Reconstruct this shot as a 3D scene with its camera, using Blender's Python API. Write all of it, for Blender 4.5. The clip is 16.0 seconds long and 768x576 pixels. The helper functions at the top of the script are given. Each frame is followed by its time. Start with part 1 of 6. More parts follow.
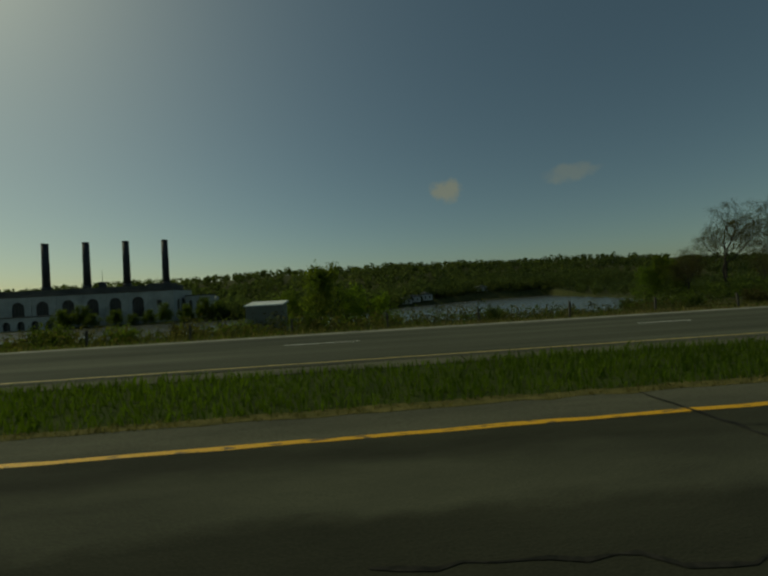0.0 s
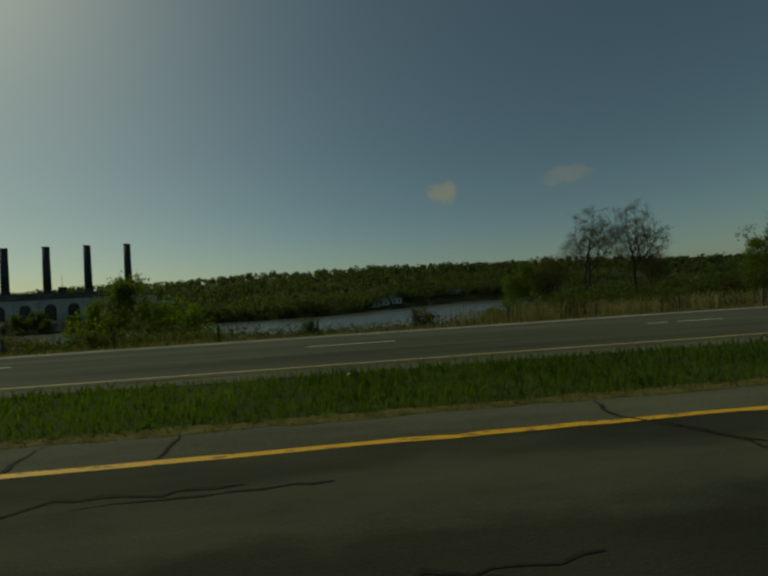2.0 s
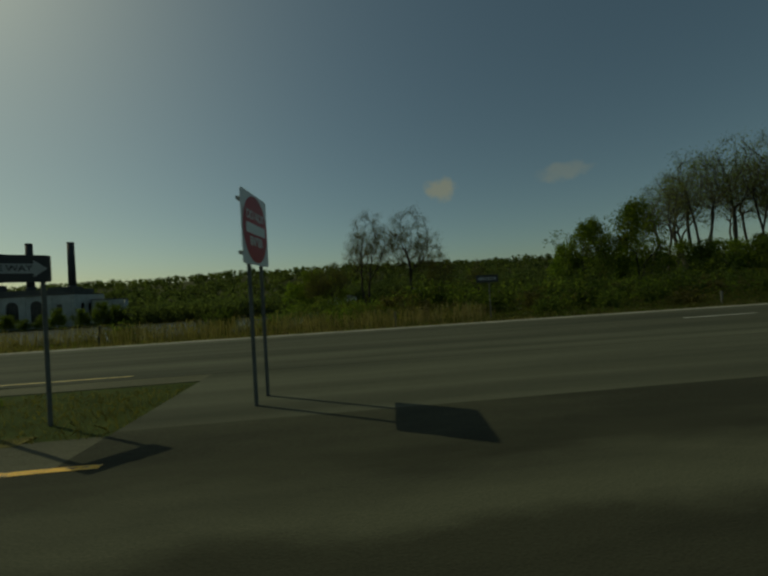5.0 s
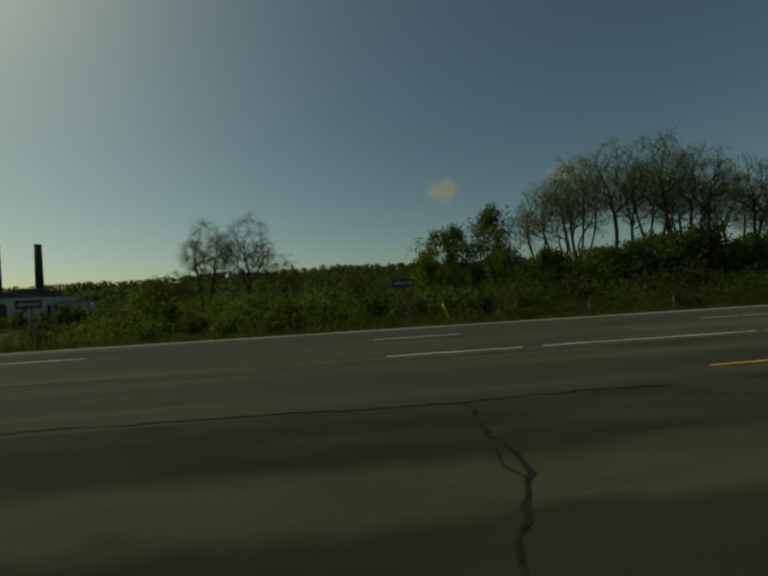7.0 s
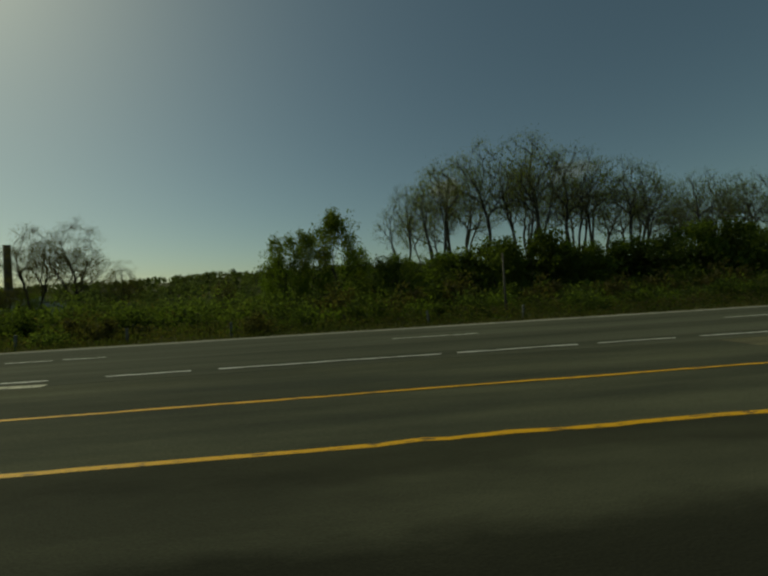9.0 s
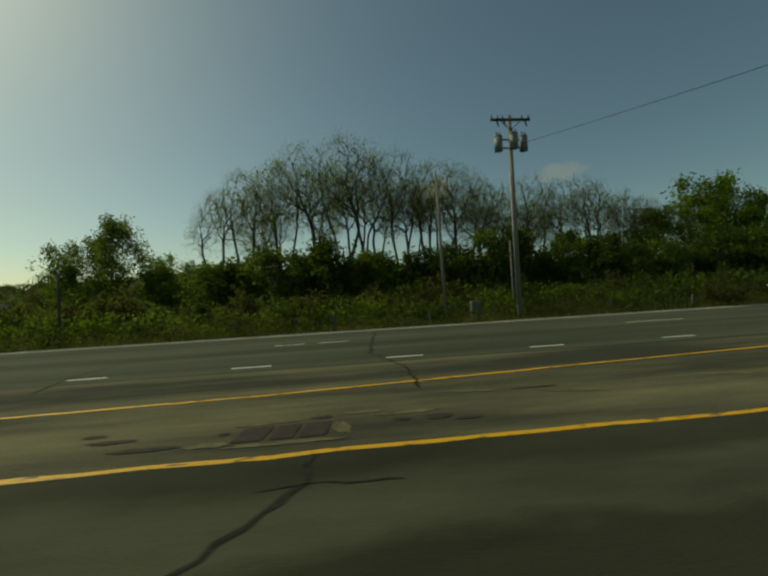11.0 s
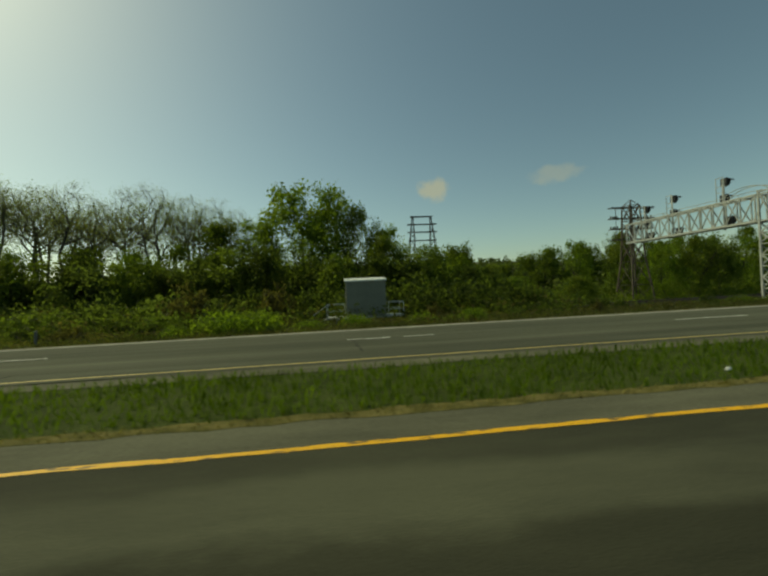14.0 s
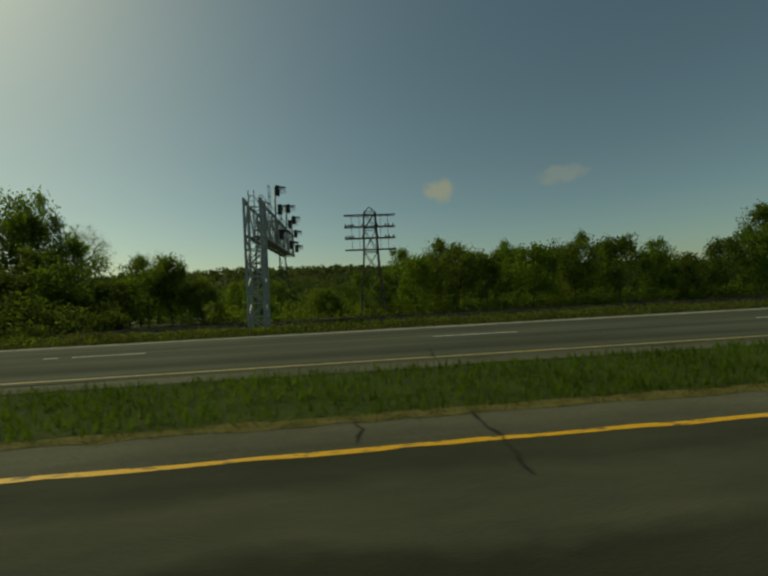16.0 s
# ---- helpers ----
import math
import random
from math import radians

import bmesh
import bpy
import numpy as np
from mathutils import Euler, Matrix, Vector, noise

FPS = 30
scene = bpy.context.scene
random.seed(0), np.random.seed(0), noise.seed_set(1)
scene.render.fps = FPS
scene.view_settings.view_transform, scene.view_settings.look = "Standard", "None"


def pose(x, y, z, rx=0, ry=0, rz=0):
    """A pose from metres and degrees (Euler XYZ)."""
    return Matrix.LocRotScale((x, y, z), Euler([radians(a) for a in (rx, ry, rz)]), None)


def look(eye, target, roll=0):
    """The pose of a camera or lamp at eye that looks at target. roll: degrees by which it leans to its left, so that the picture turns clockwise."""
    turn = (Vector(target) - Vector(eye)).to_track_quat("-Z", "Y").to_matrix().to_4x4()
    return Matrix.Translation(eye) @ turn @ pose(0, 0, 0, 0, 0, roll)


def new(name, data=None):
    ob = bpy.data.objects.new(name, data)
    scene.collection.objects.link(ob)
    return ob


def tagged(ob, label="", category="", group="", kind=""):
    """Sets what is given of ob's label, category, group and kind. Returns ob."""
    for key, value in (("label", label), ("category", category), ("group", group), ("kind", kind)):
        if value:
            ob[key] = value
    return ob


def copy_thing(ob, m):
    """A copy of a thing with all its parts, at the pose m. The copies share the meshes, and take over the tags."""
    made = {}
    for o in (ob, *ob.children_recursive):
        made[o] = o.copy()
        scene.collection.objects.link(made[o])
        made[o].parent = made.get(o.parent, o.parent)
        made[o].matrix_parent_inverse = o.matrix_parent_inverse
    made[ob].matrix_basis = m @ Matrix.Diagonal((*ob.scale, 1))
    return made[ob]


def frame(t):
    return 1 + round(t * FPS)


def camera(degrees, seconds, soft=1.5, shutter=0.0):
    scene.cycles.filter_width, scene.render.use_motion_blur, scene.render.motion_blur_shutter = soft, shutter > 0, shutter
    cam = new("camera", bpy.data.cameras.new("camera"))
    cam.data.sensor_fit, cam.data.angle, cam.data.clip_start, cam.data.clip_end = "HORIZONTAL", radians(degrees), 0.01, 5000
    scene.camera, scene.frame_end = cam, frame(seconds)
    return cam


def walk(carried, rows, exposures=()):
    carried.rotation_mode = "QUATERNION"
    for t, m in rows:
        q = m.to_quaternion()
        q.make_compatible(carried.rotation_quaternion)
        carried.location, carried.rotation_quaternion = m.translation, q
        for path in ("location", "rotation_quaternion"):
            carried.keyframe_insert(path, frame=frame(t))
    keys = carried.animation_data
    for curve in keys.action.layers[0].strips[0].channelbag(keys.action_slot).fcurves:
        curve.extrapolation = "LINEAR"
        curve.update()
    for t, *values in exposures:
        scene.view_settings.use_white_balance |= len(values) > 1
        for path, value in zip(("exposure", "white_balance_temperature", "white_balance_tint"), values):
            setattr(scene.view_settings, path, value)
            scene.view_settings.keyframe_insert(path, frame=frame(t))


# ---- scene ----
from collections import defaultdict
from itertools import product

# ---------------------------------------------------------------- camera
cam = camera(91.0, 16.0, soft=2.5, shutter=0.06)
EYE = 1.64
# seconds, metres along the road, metres towards it, yaw, pitch, roll
DRIVE = [
    (0.0, -0.391, -0.015, -4.38, 0.57, -3.08),
    (0.5, 5.129, -0.037, -4.43, 0.72, -3.13),
    (1.0, 11.291, 0.088, -4.67, 0.71, -3.14),
    (1.5, 16.813, 0.123, -4.81, 0.73, -3.17),
    (2.0, 22.654, 0.133, -4.83, 0.84, -3.32),
    (2.5, 28.410, 0.156, -4.77, 0.70, -3.13),
    (3.0, 34.498, 0.199, -4.92, 0.55, -3.00),
    (3.5, 40.062, 0.114, -4.93, 0.38, -2.86),
    (4.0, 46.015, 0.180, -5.28, 0.22, -3.05),
    (6.5, 75.043, 0.175, -4.93, 0.51, -3.55),
    (7.0, 81.322, 0.088, -4.92, 0.48, -3.15),
    (7.5, 87.766, 0.157, -5.18, 0.55, -3.13),
    (8.0, 93.639, 0.074, -4.82, 0.37, -3.06),
    (8.2, 96.082, 0.184, -4.79, 0.27, -3.05),
    (10.3, 121.167, 0.330, -3.88, 0.84, -3.23),
    (10.5, 124.242, 0.350, -4.11, 0.86, -3.40),
    (11.0, 133.772, 0.354, -5.68, 0.28, -3.12),
    (11.3, 140.754, 0.288, -5.94, 0.06, -2.93),
    (11.5, 145.423, 0.269, -6.17, 0.22, -2.88),
    (11.7, 150.371, 0.305, -5.67, 0.12, -3.09),
    (12.0, 157.477, 0.355, -5.92, -0.10, -3.29),
    (12.5, 169.212, 0.370, -6.31, 0.61, -3.27),
    (13.0, 179.832, 0.267, -6.62, -0.11, -2.91),
    (13.5, 191.928, 0.256, -6.49, 0.02, -2.83),
    (14.0, 203.805, 0.240, -6.36, 0.21, -2.73),
    (14.5, 215.608, 0.289, -6.54, 0.17, -3.20),
    (14.9, 225.371, 0.349, -6.42, 0.61, -3.34),
    (15.4, 236.856, 0.459, -6.11, 0.86, -3.05),
    (16.0, 249.834, 0.396, -5.54, 0.37, -2.62),
]


def seat(x, y, yaw, pitch, roll):
    a, b = radians(yaw), radians(pitch)
    eye = Vector((x, y, EYE))
    return look(eye, eye + Vector((-math.sin(a) * math.cos(b), math.cos(a) * math.cos(b), math.sin(b))), roll)


walk(cam, [(t, seat(x, y, a, b, c)) for t, x, y, a, b, c in DRIVE],
     exposures=[(t, e - 0.06, k + 200, -21) for t, e, k in ((0, -0.72, 7800), (4, -0.74, 7800), (6.5, -0.60, 7850), (8, -0.55, 7900), (10.5, -0.30, 8100), (11, -0.10, 8150), (11.5, 0.14, 8400), (12, 0.28, 8650), (13, 0.40, 8650), (14, 0.40, 8650), (14.5, 0.28, 8650), (15.2, 0.12, 8600), (16, -0.15, 8600))])

# ---------------------------------------------------------------- light
SUN_WAY = Vector((-0.620, 0.388, 0.682)).normalized()
world = bpy.data.worlds.new("sky")
scene.world = world
world.use_nodes = True
wn, wl = world.node_tree.nodes, world.node_tree.links
wn.clear()
w_out = wn.new("ShaderNodeOutputWorld")
w_bg = wn.new("ShaderNodeBackground")
w_sky = wn.new("ShaderNodeTexSky")
w_sky.sky_type = "NISHITA"
w_sky.sun_disc = False
w_sky.sun_elevation = math.asin(SUN_WAY.z)
w_sky.sun_rotation = math.atan2(SUN_WAY.x, SUN_WAY.y)
w_sky.air_density, w_sky.dust_density, w_sky.ozone_density = 0.85, 1.15, 1.5
w_bg.inputs["Strength"].default_value = 0.080
w_geo = wn.new("ShaderNodeTexCoord")


def cloud(before, azimuth, elevation, wide, high, strength, seed):
    """A small fair-weather cloud in the sky at that bearing (radians)."""
    c = Vector((math.sin(azimuth) * math.cos(elevation), math.cos(azimuth) * math.cos(elevation), math.sin(elevation)))
    side = Vector((math.cos(azimuth), -math.sin(azimuth), 0))
    up = side.cross(c)
    terms = []
    for axis, size in ((side, wide), (up, high)):
        d = wn.new("ShaderNodeVectorMath")
        d.operation = "DOT_PRODUCT"
        wl.new(w_geo.outputs["Generated"], d.inputs[0])
        d.inputs[1].default_value = axis
        m = wn.new("ShaderNodeMath")
        m.operation = "MULTIPLY_ADD"
        wl.new(d.outputs["Value"], m.inputs[0])
        m.inputs[1].default_value, m.inputs[2].default_value = 1 / size, -axis.dot(c) / size
        q = wn.new("ShaderNodeMath")
        q.operation = "MULTIPLY"
        wl.new(m.outputs[0], q.inputs[0])
        wl.new(m.outputs[0], q.inputs[1])
        terms.append(q)
    r = wn.new("ShaderNodeMath")
    r.operation = "ADD"
    wl.new(terms[0].outputs[0], r.inputs[0])
    wl.new(terms[1].outputs[0], r.inputs[1])
    n = wn.new("ShaderNodeTexNoise")
    n.noise_dimensions = "4D"
    n.inputs["W"].default_value = seed
    n.inputs["Scale"].default_value, n.inputs["Detail"].default_value = 38.0, 5.0
    wl.new(w_geo.outputs["Generated"], n.inputs["Vector"])
    t = wn.new("ShaderNodeMath")
    t.operation = "MULTIPLY_ADD"
    wl.new(n.outputs["Fac"], t.inputs[0])
    t.inputs[1].default_value = 1.5
    wl.new(r.outputs[0], t.inputs[2])
    k = wn.new("ShaderNodeMapRange")
    k.interpolation_type = "SMOOTHSTEP"
    wl.new(t.outputs[0], k.inputs["Value"])
    k.inputs["From Min"].default_value, k.inputs["From Max"].default_value = 1.55, 0.8
    k.inputs["To Max"].default_value = strength
    x = wn.new("ShaderNodeMix")
    x.data_type = "RGBA"
    wl.new(k.outputs["Result"], x.inputs["Factor"])
    wl.new(before, x.inputs["A"])
    x.inputs["B"].default_value = (4.6, 4.1, 3.5, 1)
    return x.outputs["Result"]


sky = cloud(w_sky.outputs["Color"], 0.2525, 0.249, 0.052, 0.040, 0.6, 1.0)
sky = cloud(sky, 0.545, 0.252, 0.075, 0.028, 0.28, 4.0)
wl.new(sky, w_bg.inputs["Color"])
wl.new(w_bg.outputs[0], w_out.inputs[0])

sun = new("sun", bpy.data.lights.new("sun", "SUN"))
sun.data.energy, sun.data.angle, sun.data.color = 2.1, radians(0.6), (1.0, 0.90, 0.76)
sun.matrix_world = look(SUN_WAY * 50, (0, 0, 0))

# ---------------------------------------------------------------- materials


def material(name, colour, colour2=None, scale=4.0, rough=0.8, metal=0.0, bump=0.0, bump_scale=40.0, stretch=(1, 1, 1),
             fine=0.25, island=0.0, glow_through=0.0, objects=0.0, spec=0.5, low=0.35, high=0.65, bump_dist=0.02, bands=0.0, lanes=()):
    """A surface with two scales of mottling; island and objects vary it piece by piece; glow_through is a leaf's translucency."""
    m = bpy.data.materials.new(name)
    m.use_nodes = True
    n, l = m.node_tree.nodes, m.node_tree.links
    b = n["Principled BSDF"]
    b.inputs["Roughness"].default_value, b.inputs["Metallic"].default_value = rough, metal
    b.inputs["Specular IOR Level"].default_value = spec
    co = n.new("ShaderNodeTexCoord")
    mp = n.new("ShaderNodeMapping")
    mp.inputs["Scale"].default_value = stretch
    l.new(co.outputs["Object"], mp.inputs["Vector"])
    big = n.new("ShaderNodeTexNoise")
    big.inputs["Scale"].default_value, big.inputs["Detail"].default_value = scale, 6.0
    big.inputs["Roughness"].default_value = 0.62
    l.new(mp.outputs["Vector"], big.inputs["Vector"])
    ramp = n.new("ShaderNodeValToRGB")
    ramp.color_ramp.elements[0].position, ramp.color_ramp.elements[1].position = low, high
    ramp.color_ramp.elements[0].color = (*colour, 1)
    ramp.color_ramp.elements[1].color = (*(colour2 or [min(1, c * 1.25) for c in colour]), 1)
    l.new(big.outputs["Fac"], ramp.inputs["Fac"])
    small = n.new("ShaderNodeTexNoise")
    small.inputs["Scale"].default_value, small.inputs["Detail"].default_value = bump_scale, 3.0
    l.new(co.outputs["Object"], small.inputs["Vector"])
    grain = n.new("ShaderNodeMapRange")
    l.new(small.outputs["Fac"], grain.inputs["Value"])
    grain.inputs["From Min"].default_value, grain.inputs["From Max"].default_value = 0.25, 0.75
    grain.inputs["To Min"].default_value, grain.inputs["To Max"].default_value = 1 - fine, 1 + fine
    value = grain.outputs["Result"]
    if bands:
        lane = n.new("ShaderNodeMapping")
        lane.inputs["Scale"].default_value = (0.02, 1.1, 1)
        l.new(co.outputs["Object"], lane.inputs["Vector"])
        track = n.new("ShaderNodeTexNoise")
        track.inputs["Scale"].default_value, track.inputs["Detail"].default_value = 1.0, 2.0
        l.new(lane.outputs["Vector"], track.inputs["Vector"])
        worn = n.new("ShaderNodeMapRange")
        l.new(track.outputs["Fac"], worn.inputs["Value"])
        worn.inputs["From Min"].default_value, worn.inputs["From Max"].default_value = 0.35, 0.65
        worn.inputs["To Min"].default_value, worn.inputs["To Max"].default_value = 1 - bands, 1 + bands
        both = n.new("ShaderNodeMath")
        both.operation = "MULTIPLY"
        l.new(value, both.inputs[0])
        l.new(worn.outputs["Result"], both.inputs[1])
        value = both.outputs[0]
    if lanes:
        split = n.new("ShaderNodeSeparateXYZ")
        l.new(co.outputs["Object"], split.inputs[0])
        drift = n.new("ShaderNodeMapping")
        drift.inputs["Scale"].default_value = (0.45, 0.9, 1)
        l.new(co.outputs["Object"], drift.inputs["Vector"])
        ragged = n.new("ShaderNodeTexNoise")
        ragged.inputs["Scale"].default_value, ragged.inputs["Detail"].default_value, ragged.inputs["Roughness"].default_value = 0.9, 5.0, 0.6
        l.new(drift.outputs["Vector"], ragged.inputs["Vector"])
        moved = n.new("ShaderNodeMath")
        moved.operation = "MULTIPLY_ADD"
        l.new(ragged.outputs["Fac"], moved.inputs[0])
        moved.inputs[1].default_value = 1.15
        l.new(split.outputs["Y"], moved.inputs[2])
        across = n.new("ShaderNodeMapRange")
        l.new(moved.outputs[0], across.inputs["Value"])
        across.inputs["From Min"].default_value, across.inputs["From Max"].default_value = lanes[0][0] + 0.575, lanes[-1][0] + 0.575
        wear = n.new("ShaderNodeValToRGB")
        for i, (y, v) in enumerate(lanes):
            e = wear.color_ramp.elements[i] if i < 2 else wear.color_ramp.elements.new(1.0)
            e.position, e.color = (y - lanes[0][0]) / (lanes[-1][0] - lanes[0][0]), (v, v, v, 1)
        l.new(across.outputs["Result"], wear.inputs["Fac"])
        lane_mul = n.new("ShaderNodeMath")
        lane_mul.operation = "MULTIPLY"
        l.new(value, lane_mul.inputs[0])
        l.new(wear.outputs["Color"], lane_mul.inputs[1])
        value = lane_mul.outputs[0]
    if island or objects:
        src = n.new("ShaderNodeNewGeometry" if island else "ShaderNodeObjectInfo")
        vary = n.new("ShaderNodeMapRange")
        l.new(src.outputs["Random Per Island" if island else "Random"], vary.inputs["Value"])
        vary.inputs["To Min"].default_value, vary.inputs["To Max"].default_value = 1 - (island or objects), 1 + (island or objects)
        mul = n.new("ShaderNodeMath")
        mul.operation = "MULTIPLY"
        l.new(value, mul.inputs[0])
        l.new(vary.outputs["Result"], mul.inputs[1])
        value = mul.outputs[0]
    mix = n.new("ShaderNodeVectorMath")
    mix.operation = "SCALE"
    l.new(ramp.outputs["Color"], mix.inputs[0])
    l.new(value, mix.inputs["Scale"])
    l.new(mix.outputs["Vector"], b.inputs["Base Color"])
    if bump:
        bp = n.new("ShaderNodeBump")
        bp.inputs["Strength"].default_value, bp.inputs["Distance"].default_value = bump, bump_dist
        l.new(small.outputs["Fac"], bp.inputs["Height"])
        l.new(bp.outputs["Normal"], b.inputs["Normal"])
    if glow_through:
        tr = n.new("ShaderNodeBsdfTranslucent")
        warm = n.new("ShaderNodeVectorMath")
        warm.operation = "MULTIPLY"
        l.new(mix.outputs["Vector"], warm.inputs[0])
        warm.inputs[1].default_value = (1.5, 1.6, 0.7)
        l.new(warm.outputs["Vector"], tr.inputs["Color"])
        mx = n.new("ShaderNodeMixShader")
        mx.inputs[0].default_value = glow_through
        l.new(b.outputs[0], mx.inputs[1])
        l.new(tr.outputs[0], mx.inputs[2])
        l.new(mx.outputs[0], n["Material Output"].inputs["Surface"])
    return m


ASPHALT = material("asphalt", (0.0432, 0.0444, 0.0310), (0.0752, 0.0765, 0.0514), 0.5, 0.95, bump=0.25, bump_scale=70, stretch=(0.3, 1.1, 1), fine=0.45, spec=0.08, low=0.39, high=0.61, lanes=((-4.0, 0.66), (2.62, 0.60), (2.86, 1.20), (3.5, 1.16), (3.82, 0.76), (4.4, 0.84)))
ASPHALT_FAR = material("asphalt_far", (0.0614, 0.0643, 0.0465), (0.0997, 0.1030, 0.0738), 0.4, 0.95, bump=0.15, bump_scale=80, spec=0.08, stretch=(0.15, 1.5, 1), fine=0.3, bands=0.18)
SHOULDER = material("shoulder_asphalt", (0.0760, 0.0754, 0.0540), (0.1247, 0.1222, 0.0850), 0.7, 0.95, spec=0.08, bump=0.5, bump_scale=50, stretch=(0.3, 1.5, 1), fine=0.3)
SHOULDER_FAR = material("gritty_far_shoulder", (0.0827, 0.0826, 0.0563), (0.1363, 0.1326, 0.0892), 0.7, 0.95, spec=0.08, bump=0.5, bump_scale=50, stretch=(0.3, 1.5, 1), fine=0.3)
FLUSH = material("flush_median_asphalt", (0.0538, 0.0539, 0.0405), (0.1913, 0.1739, 0.1046), 0.55, 0.95, bump=0.4, bump_scale=45, stretch=(0.2, 1.5, 1), fine=0.3, low=0.40, high=0.70, spec=0.08)
FLUSH_OLD = material("old_median_asphalt", (0.0541, 0.0574, 0.0424), (0.0995, 0.1009, 0.0669), 0.6, 0.95, bump=0.4, bump_scale=45, stretch=(0.2, 1.3, 1), fine=0.3, spec=0.08, bands=0.15)
DUST = material("tan_grit", (0.105, 0.095, 0.060), (0.195, 0.175, 0.110), 2.5, 0.95, bump=0.5, bump_scale=40, fine=0.35, spec=0.05)
GRAVEL = material("gravel", (0.19, 0.185, 0.155), (0.29, 0.28, 0.235), 1.2, 0.95, bump=0.9, bump_scale=30, fine=0.45, spec=0.06)
TAR = material("tar", (0.012, 0.012, 0.010), (0.036, 0.034, 0.027), 9, 0.9, spec=0.15)
PATCH = material("broken_patch", (0.022, 0.016, 0.013), (0.045, 0.030, 0.024), 6, 0.95, bump=0.9, bump_scale=25, fine=0.5)
YELLOW = material("yellow_road_paint", (0.13, 0.085, 0.025), (0.72, 0.385, 0.012), 8, 0.6, bump=0.3, bump_scale=60, fine=0.22, stretch=(0.5, 1.6, 1), low=0.39, high=0.44)
YELLOW_PALE = material("faded_yellow_road_paint", (0.46, 0.34, 0.09), (0.58, 0.46, 0.16), 3, 0.6, bump=0.3, bump_scale=60, fine=0.22)
WHITE_PAINT = material("white_road_paint", (0.52, 0.52, 0.48), (0.70, 0.70, 0.66), 4, 0.6, bump=0.3, bump_scale=60, fine=0.25)
CREAM_PAINT = material("worn_cream_road_paint", (0.10, 0.098, 0.075), (0.46, 0.44, 0.33), 5, 0.7, bump=0.3, bump_scale=60, fine=0.3, low=0.36, high=0.48)
EARTH = material("earth_and_grass", (0.036, 0.048, 0.016), (0.082, 0.080, 0.034), 0.25, 0.95, bump=0.8, bump_scale=6, fine=0.5, spec=0.06)
VERGE = material("verge_soil", (0.034, 0.048, 0.012), (0.058, 0.074, 0.020), 1.3, 0.95, bump=0.8, bump_scale=20, fine=0.5, spec=0.06)
GRASS = material("grass_blades", (0.064, 0.094, 0.013), (0.104, 0.152, 0.021), 0.35, 0.8, island=0.12, glow_through=0.45, fine=0.1, spec=0.1)
STRAW = material("straw_thatch", (0.080, 0.078, 0.026), (0.175, 0.150, 0.058), 3.0, 0.95, bump=0.9, bump_scale=45, fine=0.45, spec=0.05)
GRASS_DRY = material("dry_grass_blades", (0.13, 0.115, 0.045), (0.21, 0.18, 0.075), 0.6, 0.8, island=0.4, glow_through=0.3, fine=0.1, spec=0.1)
GRASS_OLIVE = material("olive_grass_blades", (0.050, 0.060, 0.020), (0.105, 0.100, 0.040), 0.3, 0.8, island=0.3, glow_through=0.3, fine=0.1, spec=0.1)
REED = material("dry_reed", (0.16, 0.130, 0.056), (0.26, 0.210, 0.095), 0.5, 0.85, island=0.4, glow_through=0.3, fine=0.1)
LEAF = material("leaf_green", (0.0577, 0.0851, 0.0224), (0.1230, 0.1546, 0.0381), 0.3, 0.6, island=0.18, glow_through=0.68, fine=0.1, spec=0.12)
LEAF_BRIGHT = material("leaf_bright_green", (0.0579, 0.0878, 0.0188), (0.1544, 0.1732, 0.0427), 0.22, 0.6, island=0.18, glow_through=0.64, fine=0.1, spec=0.12)
LEAF_YOUNG = material("leaf_young_olive", (0.100, 0.116, 0.056), (0.165, 0.178, 0.088), 0.25, 0.7, island=0.4, glow_through=0.7, fine=0.1, spec=0.12)
LEAF_FRESH = material("leaf_fresh_green", (0.0784, 0.1254, 0.0202), (0.1590, 0.2016, 0.0403), 0.3, 0.6, island=0.18, glow_through=0.64, fine=0.1, spec=0.12)
LEAF_OLIVE = material("leaf_olive_brown", (0.0493, 0.0517, 0.0222), (0.1047, 0.0887, 0.0394), 0.3, 0.8, island=0.18, glow_through=0.55, fine=0.1, spec=0.1)
LEAF_DARK = material("leaf_dark_green", (0.0526, 0.0739, 0.0280), (0.1054, 0.1299, 0.0426), 0.3, 0.8, island=0.18, glow_through=0.70, fine=0.1, spec=0.1)
# greyer and bluer than near leaves: distance haze is put into the colour
CANOPY = material("hazed_far_canopy", (0.050, 0.066, 0.034), (0.092, 0.108, 0.050), 0.02, 0.8, island=0.3, glow_through=0.60, fine=0.1, spec=0.05)
# greyish locust bark, made paler still to put haze into the colour
BARK_PALE = material("pale_bark", (0.056, 0.052, 0.042), (0.105, 0.098, 0.080), 3, 0.95, bump=0.8, bump_scale=14, fine=0.4, spec=0.06)
# darker copy of LEAF: backlit and tree shade is put into the colour
LEAF_SHADED = material("leaf_shaded_green", (0.034, 0.049, 0.016), (0.078, 0.098, 0.029), 0.3, 0.8, island=0.25, glow_through=0.66, fine=0.1, spec=0.1)
BARK = material("bark", (0.038, 0.034, 0.027), (0.070, 0.062, 0.050), 3, 0.95, bump=0.8, bump_scale=14, fine=0.4, spec=0.06)
WATER = material("lake_water", (0.060, 0.064, 0.058), (0.080, 0.084, 0.076), 0.02, 0.24, bump=0.6, bump_scale=0.55, fine=0.05, bump_dist=0.30)
